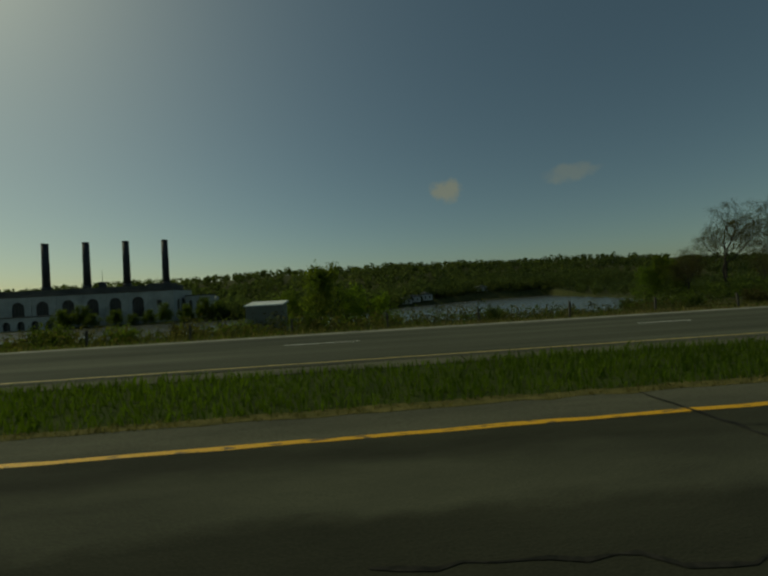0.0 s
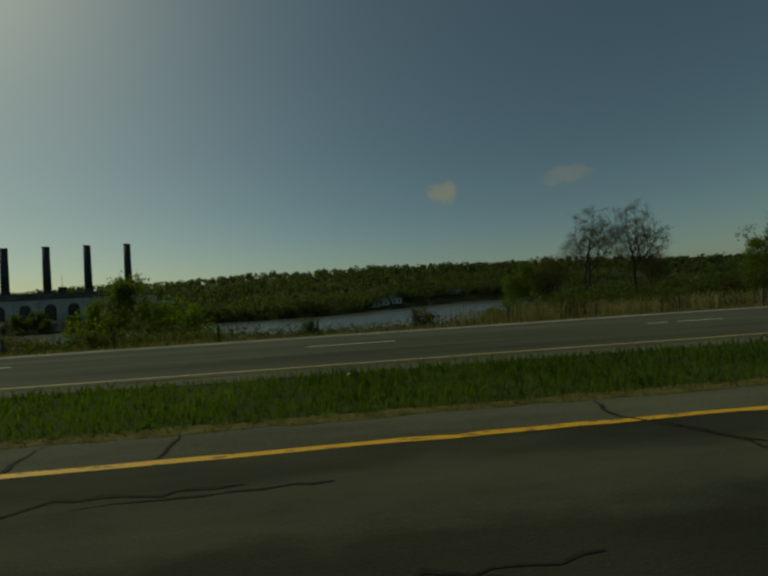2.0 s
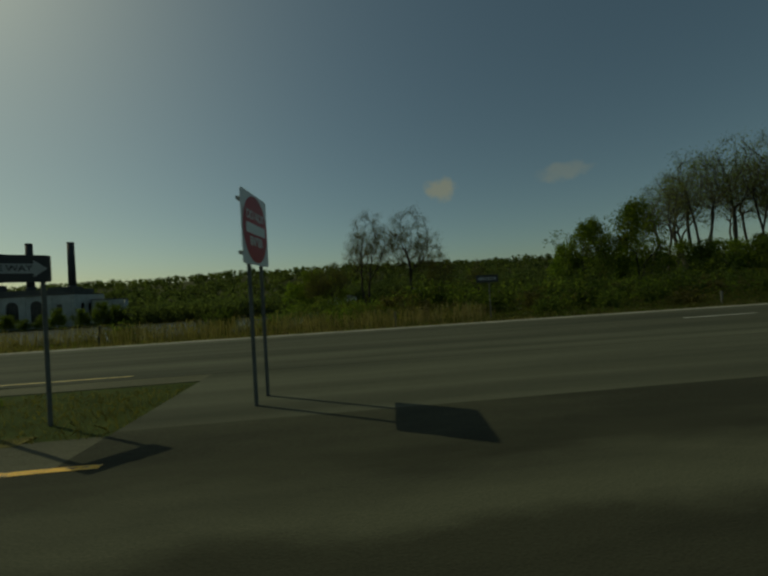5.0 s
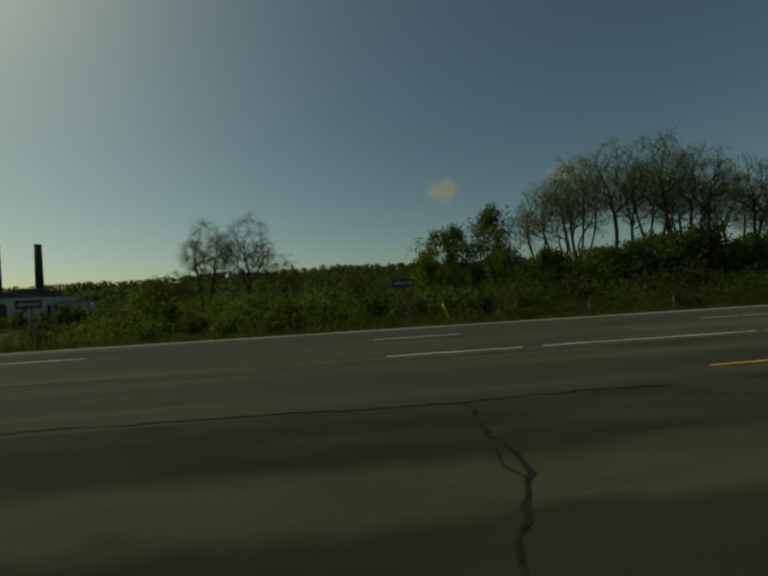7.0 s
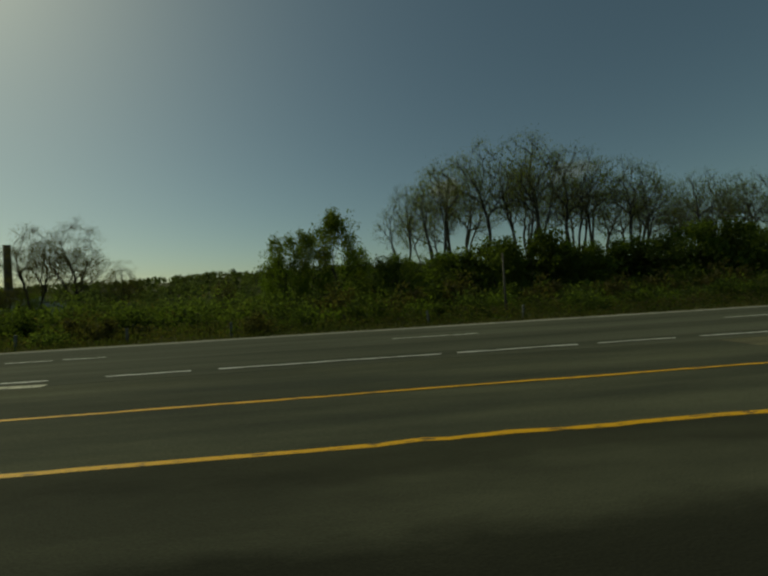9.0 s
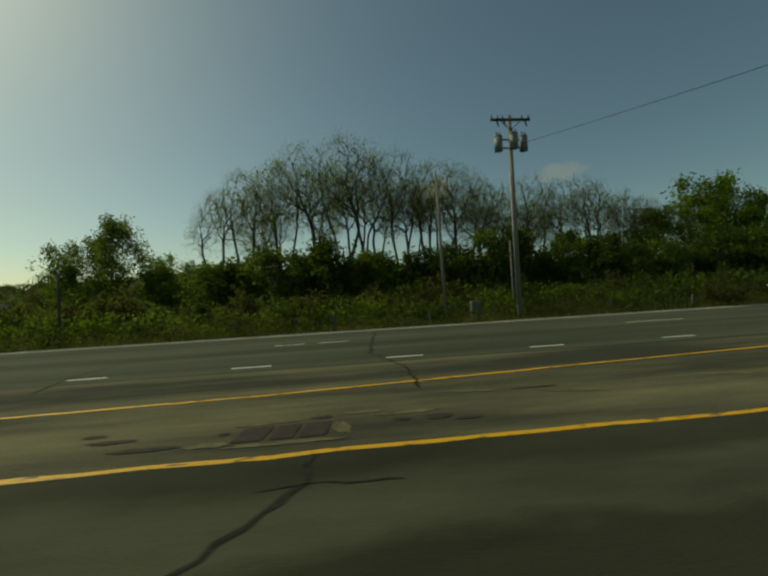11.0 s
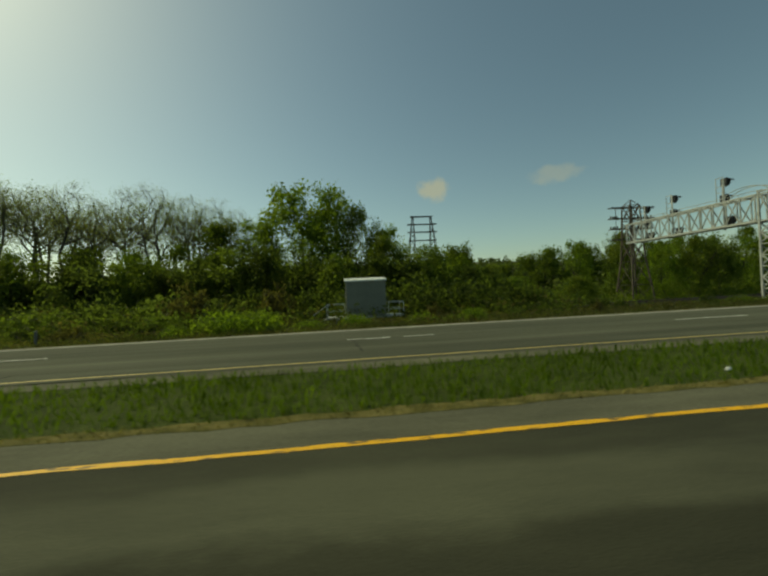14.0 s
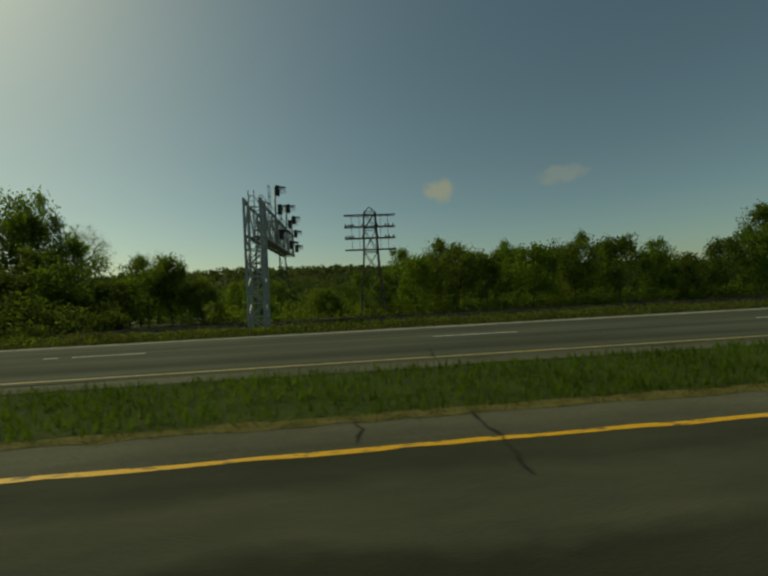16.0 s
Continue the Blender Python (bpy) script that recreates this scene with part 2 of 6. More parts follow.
WOOD_POLE = material("weathered_pole_wood", (0.16, 0.14, 0.11), (0.27, 0.25, 0.20), 2.5, 0.9, bump=0.6, bump_scale=18, stretch=(4, 4, 0.3), fine=0.3)
DARK_WOOD = material("dark_post_wood", (0.05, 0.045, 0.035), (0.10, 0.09, 0.07), 4, 0.9, bump=0.5, bump_scale=20, stretch=(3, 3, 0.4), fine=0.3)
POST_STEEL = material("dull_post_steel", (0.085, 0.09, 0.08), (0.14, 0.145, 0.13), 3, 0.7, metal=0.2, fine=0.2)
GALV = material("galvanised_steel", (0.34, 0.36, 0.35), (0.48, 0.50, 0.48), 2.0, 0.55, metal=0.35, fine=0.15)
PALE_STEEL = material("pale_painted_steel", (0.27, 0.285, 0.27), (0.36, 0.375, 0.36), 1.2, 0.5, metal=0.1, fine=0.12)
RUST = material("rusted_steel", (0.064, 0.052, 0.042), (0.108, 0.086, 0.068), 2.0, 0.85, metal=0.2, fine=0.3)
DARK_STEEL = material("dark_steel", (0.045, 0.045, 0.045), (0.08, 0.08, 0.075), 2.0, 0.6, metal=0.5, fine=0.2)
BLACK = material("black_signal_paint", (0.012, 0.012, 0.012), (0.022, 0.022, 0.022), 5, 0.5, fine=0.2)
HUT_GREY = material("grey_enclosure_paint", (0.150, 0.155, 0.122), (0.185, 0.190, 0.150), 1.0, 0.55, fine=0.1)
HUT_ROOF = material("pale_roof_metal", (0.56, 0.57, 0.53), (0.66, 0.67, 0.63), 1.0, 0.5, fine=0.1)
CAN_GREY = material("transformer_grey", (0.17, 0.185, 0.18), (0.24, 0.255, 0.25), 2, 0.6, metal=0.1, fine=0.12)
SIGN_GREEN = material("sign_green", (0.008, 0.050, 0.035), (0.012, 0.065, 0.045), 2, 0.5, fine=0.08)
SIGN_RED = material("sign_red", (0.36, 0.007, 0.012), (0.43, 0.011, 0.016), 2, 0.45, fine=0.06)
SIGN_WHITE = material("sign_white", (0.70, 0.70, 0.67), (0.78, 0.78, 0.75), 2, 0.45, fine=0.06)
SIGN_WORN = material("weathered_sign_white", (0.30, 0.30, 0.29), (0.42, 0.42, 0.40), 4, 0.6, fine=0.12)
SIGN_BLACK = material("sign_black", (0.015, 0.015, 0.015), (0.025, 0.025, 0.025), 2, 0.45, fine=0.1)
SIGN_BACK = material("bare_aluminium", (0.13, 0.135, 0.13), (0.19, 0.195, 0.19), 1.5, 0.6, metal=0.3, fine=0.12)
POST_YELLOW = material("yellow_post_plastic", (0.62, 0.40, 0.03), (0.70, 0.48, 0.06), 3, 0.6, fine=0.1)
STUCCO = material("pale_plant_wall", (0.34, 0.34, 0.31), (0.50, 0.50, 0.46), 0.12, 0.9, fine=0.2, bump_scale=1.5)
PLANT_ROOF = material("dark_plant_roof", (0.055, 0.055, 0.052), (0.10, 0.10, 0.09), 0.1, 0.85, fine=0.2, bump_scale=1.5)
STACK = material("dark_chimney_steel", (0.022, 0.024, 0.026), (0.042, 0.044, 0.046), 0.15, 0.7, fine=0.25, bump_scale=1.0)
PLANT_GLASS = material("dark_plant_glazing", (0.018, 0.020, 0.022), (0.035, 0.038, 0.040), 0.4, 0.25, fine=0.2, bump_scale=2)
HOUSE_WALL = material("pale_house_siding", (0.40, 0.40, 0.38), (0.52, 0.52, 0.49), 0.4, 0.8, fine=0.1)
HOUSE_ROOF = material("grey_shingle_roof", (0.14, 0.135, 0.13), (0.22, 0.21, 0.20), 0.6, 0.9, fine=0.2)
CAR_PAINT = material("dark_green_black_car_paint", (0.012, 0.016, 0.015), (0.018, 0.022, 0.020), 1, 0.22, metal=0.4, fine=0.04)
CAR_GLASS = material("tinted_car_glass", (0.010, 0.012, 0.012), (0.014, 0.016, 0.016), 1, 0.06, fine=0.04, spec=0.35)
TYRE = material("tyre_rubber", (0.012, 0.012, 0.012), (0.02, 0.02, 0.02), 8, 0.85, fine=0.2)
RIM = material("alloy_rim", (0.14, 0.14, 0.14), (0.20, 0.20, 0.20), 4, 0.4, metal=0.7, fine=0.1)
LAMP_GLASS = material("headlight_lens", (0.65, 0.65, 0.63), (0.75, 0.75, 0.73), 4, 0.1, fine=0.05)
LAMP_RED = material("tail_lamp_lens", (0.1, 0.008, 0.008), (0.13, 0.01, 0.01), 4, 0.15, fine=0.05)
LITTER = material("white_plastic_litter", (0.70, 0.70, 0.70), (0.78, 0.78, 0.78), 6, 0.6, fine=0.08)

# ---------------------------------------------------------------- mesh tools


def mesh(name, verts, faces, mats, smooth=False, index=None):
    me = bpy.data.meshes.new(name)
    me.from_pydata([tuple(v) for v in verts], [], faces)
    for m in mats if isinstance(mats, (list, tuple)) else [mats]:
        me.materials.append(m)
    if index is not None:
        me.polygons.foreach_set("material_index", index)
    if smooth:
        me.polygons.foreach_set("use_smooth", [True] * len(me.polygons))
    me.update()
    return me


def quad_mesh(name, corners, mat):
    """A mesh of loose faces from an array of n faces, k corners, 3."""
    corners = np.asarray(corners, np.float32)
    n, k = corners.shape[:2]
    me = bpy.data.meshes.new(name)
    me.vertices.add(n * k)
    me.vertices.foreach_set("co", corners.ravel())
    me.loops.add(n * k)
    me.loops.foreach_set("vertex_index", np.arange(n * k, dtype=np.int32))
    me.polygons.add(n)
    me.polygons.foreach_set("loop_start", np.arange(0, n * k, k, dtype=np.int32))
    me.materials.append(mat)
    me.update(calc_edges=True)
    return me


def part(name, data, parent=None, label=""):
    ob = new(name, data)
    if parent is not None:
        ob.parent = parent
    return tagged(ob, label)


def empty(name, at, label, category, group="", rz=0.0):
    ob = new(name)
    ob.matrix_world = pose(*at, 0, 0, rz)
    return tagged(ob, label, category, group)


class Shape:
    """Collects boxes, tubes and plates into one mesh."""

    def __init__(self):
        self.v, self.f = [], []

    def add(self, verts, faces):
        k = len(self.v)
        self.v += [tuple(p) for p in verts]
        self.f += [tuple(k + i for i in f) for f in faces]
        return self

    def box(self, x0, x1, y0, y1, z0, z1, bevel=0.0):
        bm = bmesh.new()
        bmesh.ops.create_cube(bm, size=1.0)
        bmesh.ops.scale(bm, vec=(x1 - x0, y1 - y0, z1 - z0), verts=bm.verts)
        bmesh.ops.translate(bm, vec=((x0 + x1) / 2, (y0 + y1) / 2, (z0 + z1) / 2), verts=bm.verts)
        if bevel:
            bmesh.ops.bevel(bm, geom=bm.edges[:], offset=bevel, segments=2, affect="EDGES", profile=0.5)
        bm.verts.index_update()
        self.add([v.co[:] for v in bm.verts], [[v.index for v in f.verts] for f in bm.faces])
        bm.free()
        return self

    def tube(self, a, b, r0, r1=None, sides=6, caps=True):
        a, b = Vector(a), Vector(b)
        r1 = r0 if r1 is None else r1
        d = (b - a).normalized()
        u = d.orthogonal().normalized()
        w = d.cross(u)
        vs = []
        for p, r in ((a, r0), (b, r1)):
            for i in range(sides):
                t = 2 * math.pi * i / sides
                vs.append(p + u * (r * math.cos(t)) + w * (r * math.sin(t)))
        fs = [(i, (i + 1) % sides, sides + (i + 1) % sides, sides + i) for i in range(sides)]
        if caps:
            fs += [tuple(reversed(range(sides))), tuple(range(sides, 2 * sides))]
        return self.add(vs, fs)

    def bar(self, a, b, w=0.08):
        """A square bar."""
        return self.tube(a, b, w * 0.71, w * 0.71, 4)

    def prism(self, outline, y0, y1):
        """An outline in x and z, extruded along y."""
        n = len(outline)
        vs = [(x, y0, z) for x, z in outline] + [(x, y1, z) for x, z in outline]
        fs = [tuple(range(n)), tuple(reversed(range(n, 2 * n)))]
        fs += [(i, i + n, (i + 1) % n + n, (i + 1) % n) for i in range(n)]
        return self.add(vs, fs)

    def mesh(self, name, mat, smooth=False):
        return mesh(name, self.v, self.f, mat, smooth)


def smoothstep(a, b, x):
    t = np.clip((np.asarray(x, float) - a) / (b - a), 0, 1)
    return t * t * (3 - 2 * t)


def waves(x, y, seed=0.0):
    """A gentle rolling noise from a few sines."""
    return (np.sin(x * 0.071 + seed) * np.cos(y * 0.053 - seed) + 0.5 * np.sin(x * 0.19 + y * 0.13 + 2 * seed)
            + 0.3 * np.sin(x * 0.41 - y * 0.37 + 3 * seed)) / 1.8

# ---------------------------------------------------------------- ground, lake, roads
LAKE = -11.0
SHORE_X = np.array([-1200, -300, -100, -20, 11, 40, 60, 113, 316, 370, 410, 440.0])
SHORE_Y = np.array([235, 240, 243, 246, 253, 290, 308, 355, 416, 420, 300, 120.0])
NEAR_X = np.array([-1200, 28, 45, 66, 100, 150, 178, 210, 440.0])
NEAR_Y = np.array([54, 54, 62, 76, 100, 135, 235, 425, 480.0])


def far_shore(x):
    return np.interp(x, SHORE_X, SHORE_Y)


def near_shore(x):
    return np.interp(x, NEAR_X, NEAR_Y)


def land(x, y):
    """Height of the ground."""
    x, y = np.asarray(x, float), np.asarray(y, float)
    bank = 1 - smoothstep(26, 54, x)
    east = 1 - smoothstep(330, 420, x)
    z = -0.10 - 0.22 * smoothstep(16.2, 18.5, y) - 0.75 * smoothstep(18.5, 32, y) - 1.2 * smoothstep(30, 60, y)
    z = z - 8.4 * bank * smoothstep(23, 52, y) - (4.2 * smoothstep(60, 120, y) + 3.6 * smoothstep(120, 250, y)) * east * (1 - bank)
    hill = 55 * smoothstep(230, 790, y - 0.25 * np.abs(x - 60)) + 5 * waves(x * 0.25, y * 0.25, 1.3) * smoothstep(320, 560, y)
    past = y - far_shore(x)
    z = z + hill
    inside = smoothstep(0, 16, y - near_shore(x)) * (1 - smoothstep(-12, 6, past))
    inside = np.where(far_shore(x) - near_shore(x) > 8, inside, 0)
    z = z * (1 - inside) + (LAKE - 1.6) * inside
    z = z + 0.12 * waves(x * 4, y * 4) * smoothstep(18, 24, y)
    return np.where(y < 16, -0.10, z)


def grid(name, xs, ys, height, mat):
    gx, gy = np.meshgrid(xs, ys, indexing="ij")
    v = np.stack([gx, gy, height(gx, gy)], -1).reshape(-1, 3)
    n, m = len(xs), len(ys)
    i = np.arange(n - 1)[:, None] * m + np.arange(m - 1)[None, :]
    f = np.stack([i, i + m, i + m + 1, i + 1], -1).reshape(-1, 4)
    return mesh(name, v.tolist(), f.tolist(), mat, True)


xs = np.unique(np.r_[-4000, -2500, -1600, np.arange(-1200, -60, 30), np.arange(-60, 420, 4), np.arange(420, 1500, 30), 2000, 3000, 4300])
ys = np.unique(np.r_[-900, -300, -100, -30, -8, 10, 15.9, 16, np.arange(16.5, 40, 1.2), np.arange(40, 140, 4), np.arange(140, 480, 8), np.arange(480, 900, 25), 950, 1100, 1500, 2500, 4500])
tagged(part("ground", grid("ground", xs, ys, land, EARTH)), "grassy roadside ground falling to a lake and wooded hills", "ground", kind="structure")
tagged(part("water", mesh("water", [(-1200, 30, LAKE), (450, 30, LAKE), (450, 500, LAKE), (-1200, 500, LAKE)], [(0, 1, 2, 3)], WATER)),
       "calm grey-blue lake reflecting the pale sky", "lake", kind="structure")


def strip(name, x0, x1, y0, y1, z, mat, step=6.0, drop=0.16, wobble=0.0):
    """A paved slab with a skirt; wobble frays its long sides."""
    n = max(2, int((x1 - x0) / step))
    x = np.linspace(x0, x1, n + 1)
    rng = np.random.RandomState(int(abs(x0 * 7 + y0 * 31)) % 9999)
    a = y0 + wobble * rng.uniform(-1, 1, n + 1)
    b = y1 + wobble * rng.uniform(-1, 1, n + 1)
    v, f = [], []
    for i in range(n + 1):
        v += [(x[i], a[i], z - drop), (x[i], a[i], z), (x[i], b[i], z), (x[i], b[i], z - drop)]
    for i in range(n):
        k = 4 * i
        f += [(k + j, k + 4 + j, k + 5 + j, k + 1 + j) for j in range(3)]
    f += [(0, 1, 2, 3), tuple(4 * n + j for j in (3, 2, 1, 0))]
    return mesh(name, v, f, mat)


X0, X1 = -120.0, 420.0
NEAR_LINE, FAR_LINE, LANE_LINE, FAR_EDGE = 4.32, 9.30, 13.0, 15.75
for at, name, lab, mat, a, b, c, d, z in (
        (0, "road", "worn dark grey asphalt carriageway with tar-sealed cracks", ASPHALT, X0, X1, -7.5, NEAR_LINE + 0.05, 0.0),
        (1, "road_far", "grey asphalt carriageway with dashed lane line", ASPHALT_FAR, X0, X1, 8.95, FAR_EDGE, 0.0),
        (2, "pavement_gravel", "pale gravel edge along the asphalt", GRAVEL, X0, X1, FAR_EDGE, FAR_EDGE + 0.80, -0.015)):
    tagged(part(name, strip(name, a, b, c, d, z, mat, wobble=0.05 if at else 0.0)), lab, "road", kind="structure")
for a, b in ((X0, 54.5), (161.0, X1)):
    tagged(part("shoulder_near", strip("shoulder_near", a, b, NEAR_LINE - 0.06, 5.28, -0.006, SHOULDER, 1.2, wobble=0.06)), "pale worn asphalt shoulder beside the median grass", "shoulder", kind="structure")
    tagged(part("shoulder_far", strip("shoulder_far", a, b, 8.22, 8.95, -0.006, SHOULDER_FAR, 1.5, wobble=0.07)), "pale gravelly shoulder of the far carriageway", "shoulder", kind="structure")
    tagged(part("verge_straw", strip("verge_straw", a + 1.0, b - 1.0, 5.17, 5.46, -0.001, STRAW, 0.4, 0.1, 0.06)), "strip of straw and grit along the median grass", "verge", kind="structure")
    tagged(part("verge_median", strip("verge_median", a - 0.1, b, 5.15, 8.38, -0.02, VERGE, 1.0, 0.12, 0.05)), "soil and thatch under the median grass", "verge", kind="structure")
tagged(part("road_crossing_near", strip("road_crossing_near", 54.5, 87.45, NEAR_LINE - 0.05, 5.42, -0.004, ASPHALT, 2.0)), "open dark asphalt of the median crossing", "road", kind="structure")
tagged(part("road_crossing", strip("road_crossing", 54.5, 87.45, 5.42, 8.95, -0.004, ASPHALT_FAR)), "open asphalt of the median crossing", "road", kind="structure")
tagged(part("flush_median_old", strip("flush_median_old", 87.45, 114.0, NEAR_LINE - 0.05, 8.95, -0.004, FLUSH_OLD)), "olive-grey paved median between yellow lines", "road", kind="structure")
tagged(part("flush_median", strip("flush_median", 114.0, 161.0, NEAR_LINE - 0.05, 8.95, -0.004, FLUSH, wobble=0.0)), "dusty broken paved median between yellow lines", "road", kind="structure")


def painted(name, xs, y_of, width, mat, lab, fray=0.12, gaps=0.0, seed=1):
    """A line of worn paint: short flakes with ragged sides; gaps is the share that is worn away."""
    rng = np.random.RandomState(seed)
    out = []
    x = xs[0]
    last = None
    while x < xs[1]:
        n = min(rng.uniform(0.2, 0.8), xs[1] - x)
        if rng.rand() > gaps:
            w0, w1 = width * (1 - fray * rng.rand()), width * (1 - fray * rng.rand())
            s0, s1 = rng.normal(0, width * fray * 0.3, 2)
            if last:
                w0, s0 = last
            last = (w1, s1)
            out.append([(x, y_of(x) - w0 / 2 + s0, 0.004), (x + n, y_of(x + n) - w1 / 2 + s1, 0.004),
                        (x + n, y_of(x + n) + w1 / 2 + s1, 0.004), (x, y_of(x) + w0 / 2 + s0, 0.004)])
        else:
            last = None
        x += n * (1.0 if gaps < 0.2 else rng.uniform(1.0, 1.25))
    return tagged(part(name, quad_mesh(name, out, mat)), lab, "road marking", kind="structure")


near = lambda x: NEAR_LINE
far = lambda x: FAR_LINE
turn = lambda x: float(np.interp(x, [86, 120, 132, 145, 160, 166], [6.33, 6.45, 6.75, 7.75, 8.75, 9.26]))
painted("trim_near_line", (X0, 28), near, 0.125, YELLOW, "solid worn yellow edge line", 0.25, 0.0, 3)
painted("trim_near_line_old", (28, 42.3), near, 0.115, YELLOW, "worn yellow edge line", 0.6, 0.05, 24)
painted("trim_near_line_worn", (42.4, 47.6), near, 0.11, YELLOW, "flaking yellow edge line", 0.8, 0.22, 31)
painted("trim_near_line_end", (47.7, 55), near, 0.12, YELLOW, "solid yellow edge line", 0.3, 0.03, 5)
painted("trim_near_line_stub", (87.9, 92.2), near, 0.11, YELLOW, "flaking yellow median line", 0.75, 0.12, 6)
painted("trim_near_line_faded", (93, 95.2), near, 0.07, YELLOW, "almost worn-off yellow median line", 0.8, 0.5, 7)
painted("trim_near_line_east", (95.2, X1), near, 0.125, YELLOW, "solid yellow edge line", 0.35, 0.0, 8)
painted("trim_far_line", (X0, 52.6), far, 0.09, YELLOW_PALE, "solid thin yellow edge line", 0.2, 0.0, 9)
painted("trim_turn_line", (87.6, 166), turn, 0.11, YELLOW, "solid yellow line along the turn lane", 0.35, 0.0, 10)
painted("trim_far_line_east", (166, X1), lambda x: 9.26, 0.09, YELLOW_PALE, "solid thin yellow edge line", 0.2, 0.0, 11)
painted("trim_turn_lane_line", (82.1, 121.3), lambda x: 9.52, 0.12, WHITE_PAINT, "worn white turn-lane line", 0.45, 0.16, 12)
for i in range(11):
    painted("trim_short_dash", (123.75 + 3.63 * i, 124.66 + 3.63 * i), lambda x: 9.45, 0.12, WHITE_PAINT, "short white dash of the turn lane", 0.2, 0.0, 13 + i)
for i in range(-8, 34):
    if i not in (4, 5):
        painted("trim_lane_dash", (-3.35 + 12.19 * i, -0.35 + 12.19 * i), lambda x: LANE_LINE, 0.11, WHITE_PAINT, "white lane dash", 0.35, 0.08, 40 + i)


def turn_arrow(x, y, name="trim_turn_arrow"):
    """A left-turn arrow for traffic that runs towards -x: shaft, bend and head."""
    v = [(2.3, .62), (1.5, .66), (1.15, .58), (1.0, .40), (1.0, -.05), (1.95, .05), (1.6, -.3), (1.2, -.75), (.9, -1.05), (.5, -.85), (.2, -.55), (-.5, -.35), (.3, -.08), (.28, .45), (.5, .8), (.95, .95), (2.3, .88)]
    rng = np.random.RandomState(int(x))
    v = [(x + a + rng.normal(0, .035), y + b + rng.normal(0, .03), 0.005) for a, b in v]
    return tagged(part(name, mesh(name, v, [tuple(range(len(v)))], CREAM_PAINT)), "worn white left-turn arrow on the asphalt", "road marking", kind="structure")


turn_arrow(96.2, 8.15)
turn_arrow(118.35, 8.15)


def crack(points, width, name="trim_tar_crack", seed=0, lift=0.006):
    """A tar-sealed crack: a wavy band through a few way points."""
    rng = np.random.RandomState(seed + int(points[0][0] * 10) % 997)
    pts = [Vector((*p, 0)) for p in points]
    line = []
    for a, b in zip(pts, pts[1:]):
        n = max(2, int((b - a).length / 0.16))
        for i in range(n):
            line.append(a.lerp(b, i / n) + Vector((*rng.normal(0, 0.028, 2), 0)))
    line.append(pts[-1])
    v, f = [], []
    for i, p in enumerate(line):
        d = (line[min(i + 1, len(line) - 1)] - line[max(i - 1, 0)]).normalized()
        w = width * 0.72 * rng.uniform(0.3, 1.3) * (0.35 if i in (0, len(line) - 1) else 1) / 2
        s = Vector((-d.y, d.x, 0)) * w
        v += [(*(p - s)[:2], lift), (*(p + s)[:2], lift)]
    f = [(2 * i, 2 * i + 2, 2 * i + 3, 2 * i + 1) for i in range(len(line) - 1)]
    return tagged(part(name, mesh(name, v, f, TAR)), "black tar-sealed crack across the asphalt", "road crack", kind="structure")


# cracks beside the lake
crack([(2.6, 2), (1.6, 2), (0.7, 2.15), (-0.4, 2.25)], 0.05)
crack([(3.66, 3.74), (4.1, 3.68), (4.6, 3.7)], 0.05)
crack([(3.6, 5.1), (3.65, 4.4), (3.68, 3.75), (3.62, 2.95), (3.85, 2.2), (4.0, 1.2)], 0.10)
crack([(4.6, 2.32), (5.3, 2.13)], 0.06)
crack([(6.3, 1.82), (7.2, 1.96), (8.0, 2.0), (8.7, 2.03)], 0.07)
crack([(10.9, 5.1), (11, 4.85), (11.25, 4.42), (11.4, 4.1), (11.75, 4)], 0.06)
crack([(11.2, 4.42), (10.85, 4.08), (10.62, 3.5), (10.35, 3.1), (10.3, 2.6), (10.05, 2.2)], 0.08)
crack([(11.15, 4.25), (11, 3.85), (10.9, 3.6)], 0.06)
crack([(13.5, 3.12), (14.6, 2.95)], 0.035)
crack([(10.3, 2.3), (9.2, 2.15), (8.6, 2)], 0.05)
crack([(18.8, 5.2), (18.85, 4.5), (19, 4.1), (19.4, 3.3)], 0.07)
crack([(19.2, 3.3), (19.65, 3.45), (20.0, 3.68), (20.9, 3.6), (21.6, 3.65)], 0.07)
crack([(20.35, 5.2), (20.45, 4.4)], 0.06)
crack([(20.25, 3.5), (21.4, 3.53), (22.4, 3.55)], 0.05)
crack([(29, 5.2), (29.1, 4.4), (29.2, 3.5), (29.3, 2.8), (29.45, 2), (29.6, 0.8)], 0.11)
crack([(25.85, 5.1), (25.7, 4.5), (26.1, 4.1), (26.35, 3.8), (26.7, 3.2)], 0.09)
crack([(26.05, 4.3), (26.2, 3.9), (26.5, 3.25)], 0.06)
crack([(22.8, 2.32), (23.4, 2.3), (24.1, 2.34)], 0.05)
crack([(23.3, 2.25), (23.8, 2.14), (24.4, 1.92), (25.0, 1.95), (25.6, 1.97)], 0.09)
crack([(38.6, 5.3), (38.5, 4.4), (38.45, 4.0), (38.4, 3.5)], 0.08)
crack([(38.45, 4.05), (38.8, 3.72), (38.78, 3.3), (38.7, 3.1)], 0.09)
crack([(38.8, 3.72), (39.3, 3.68), (39.7, 3.6), (40.5, 3.6)], 0.07)
crack([(38.85, 3.65), (39.2, 3.4), (39.5, 3.35)], 0.05)
crack([(38.4, 3.6), (38.8, 3.72), (39.2, 3.85), (39.9, 3.75)], 0.06)
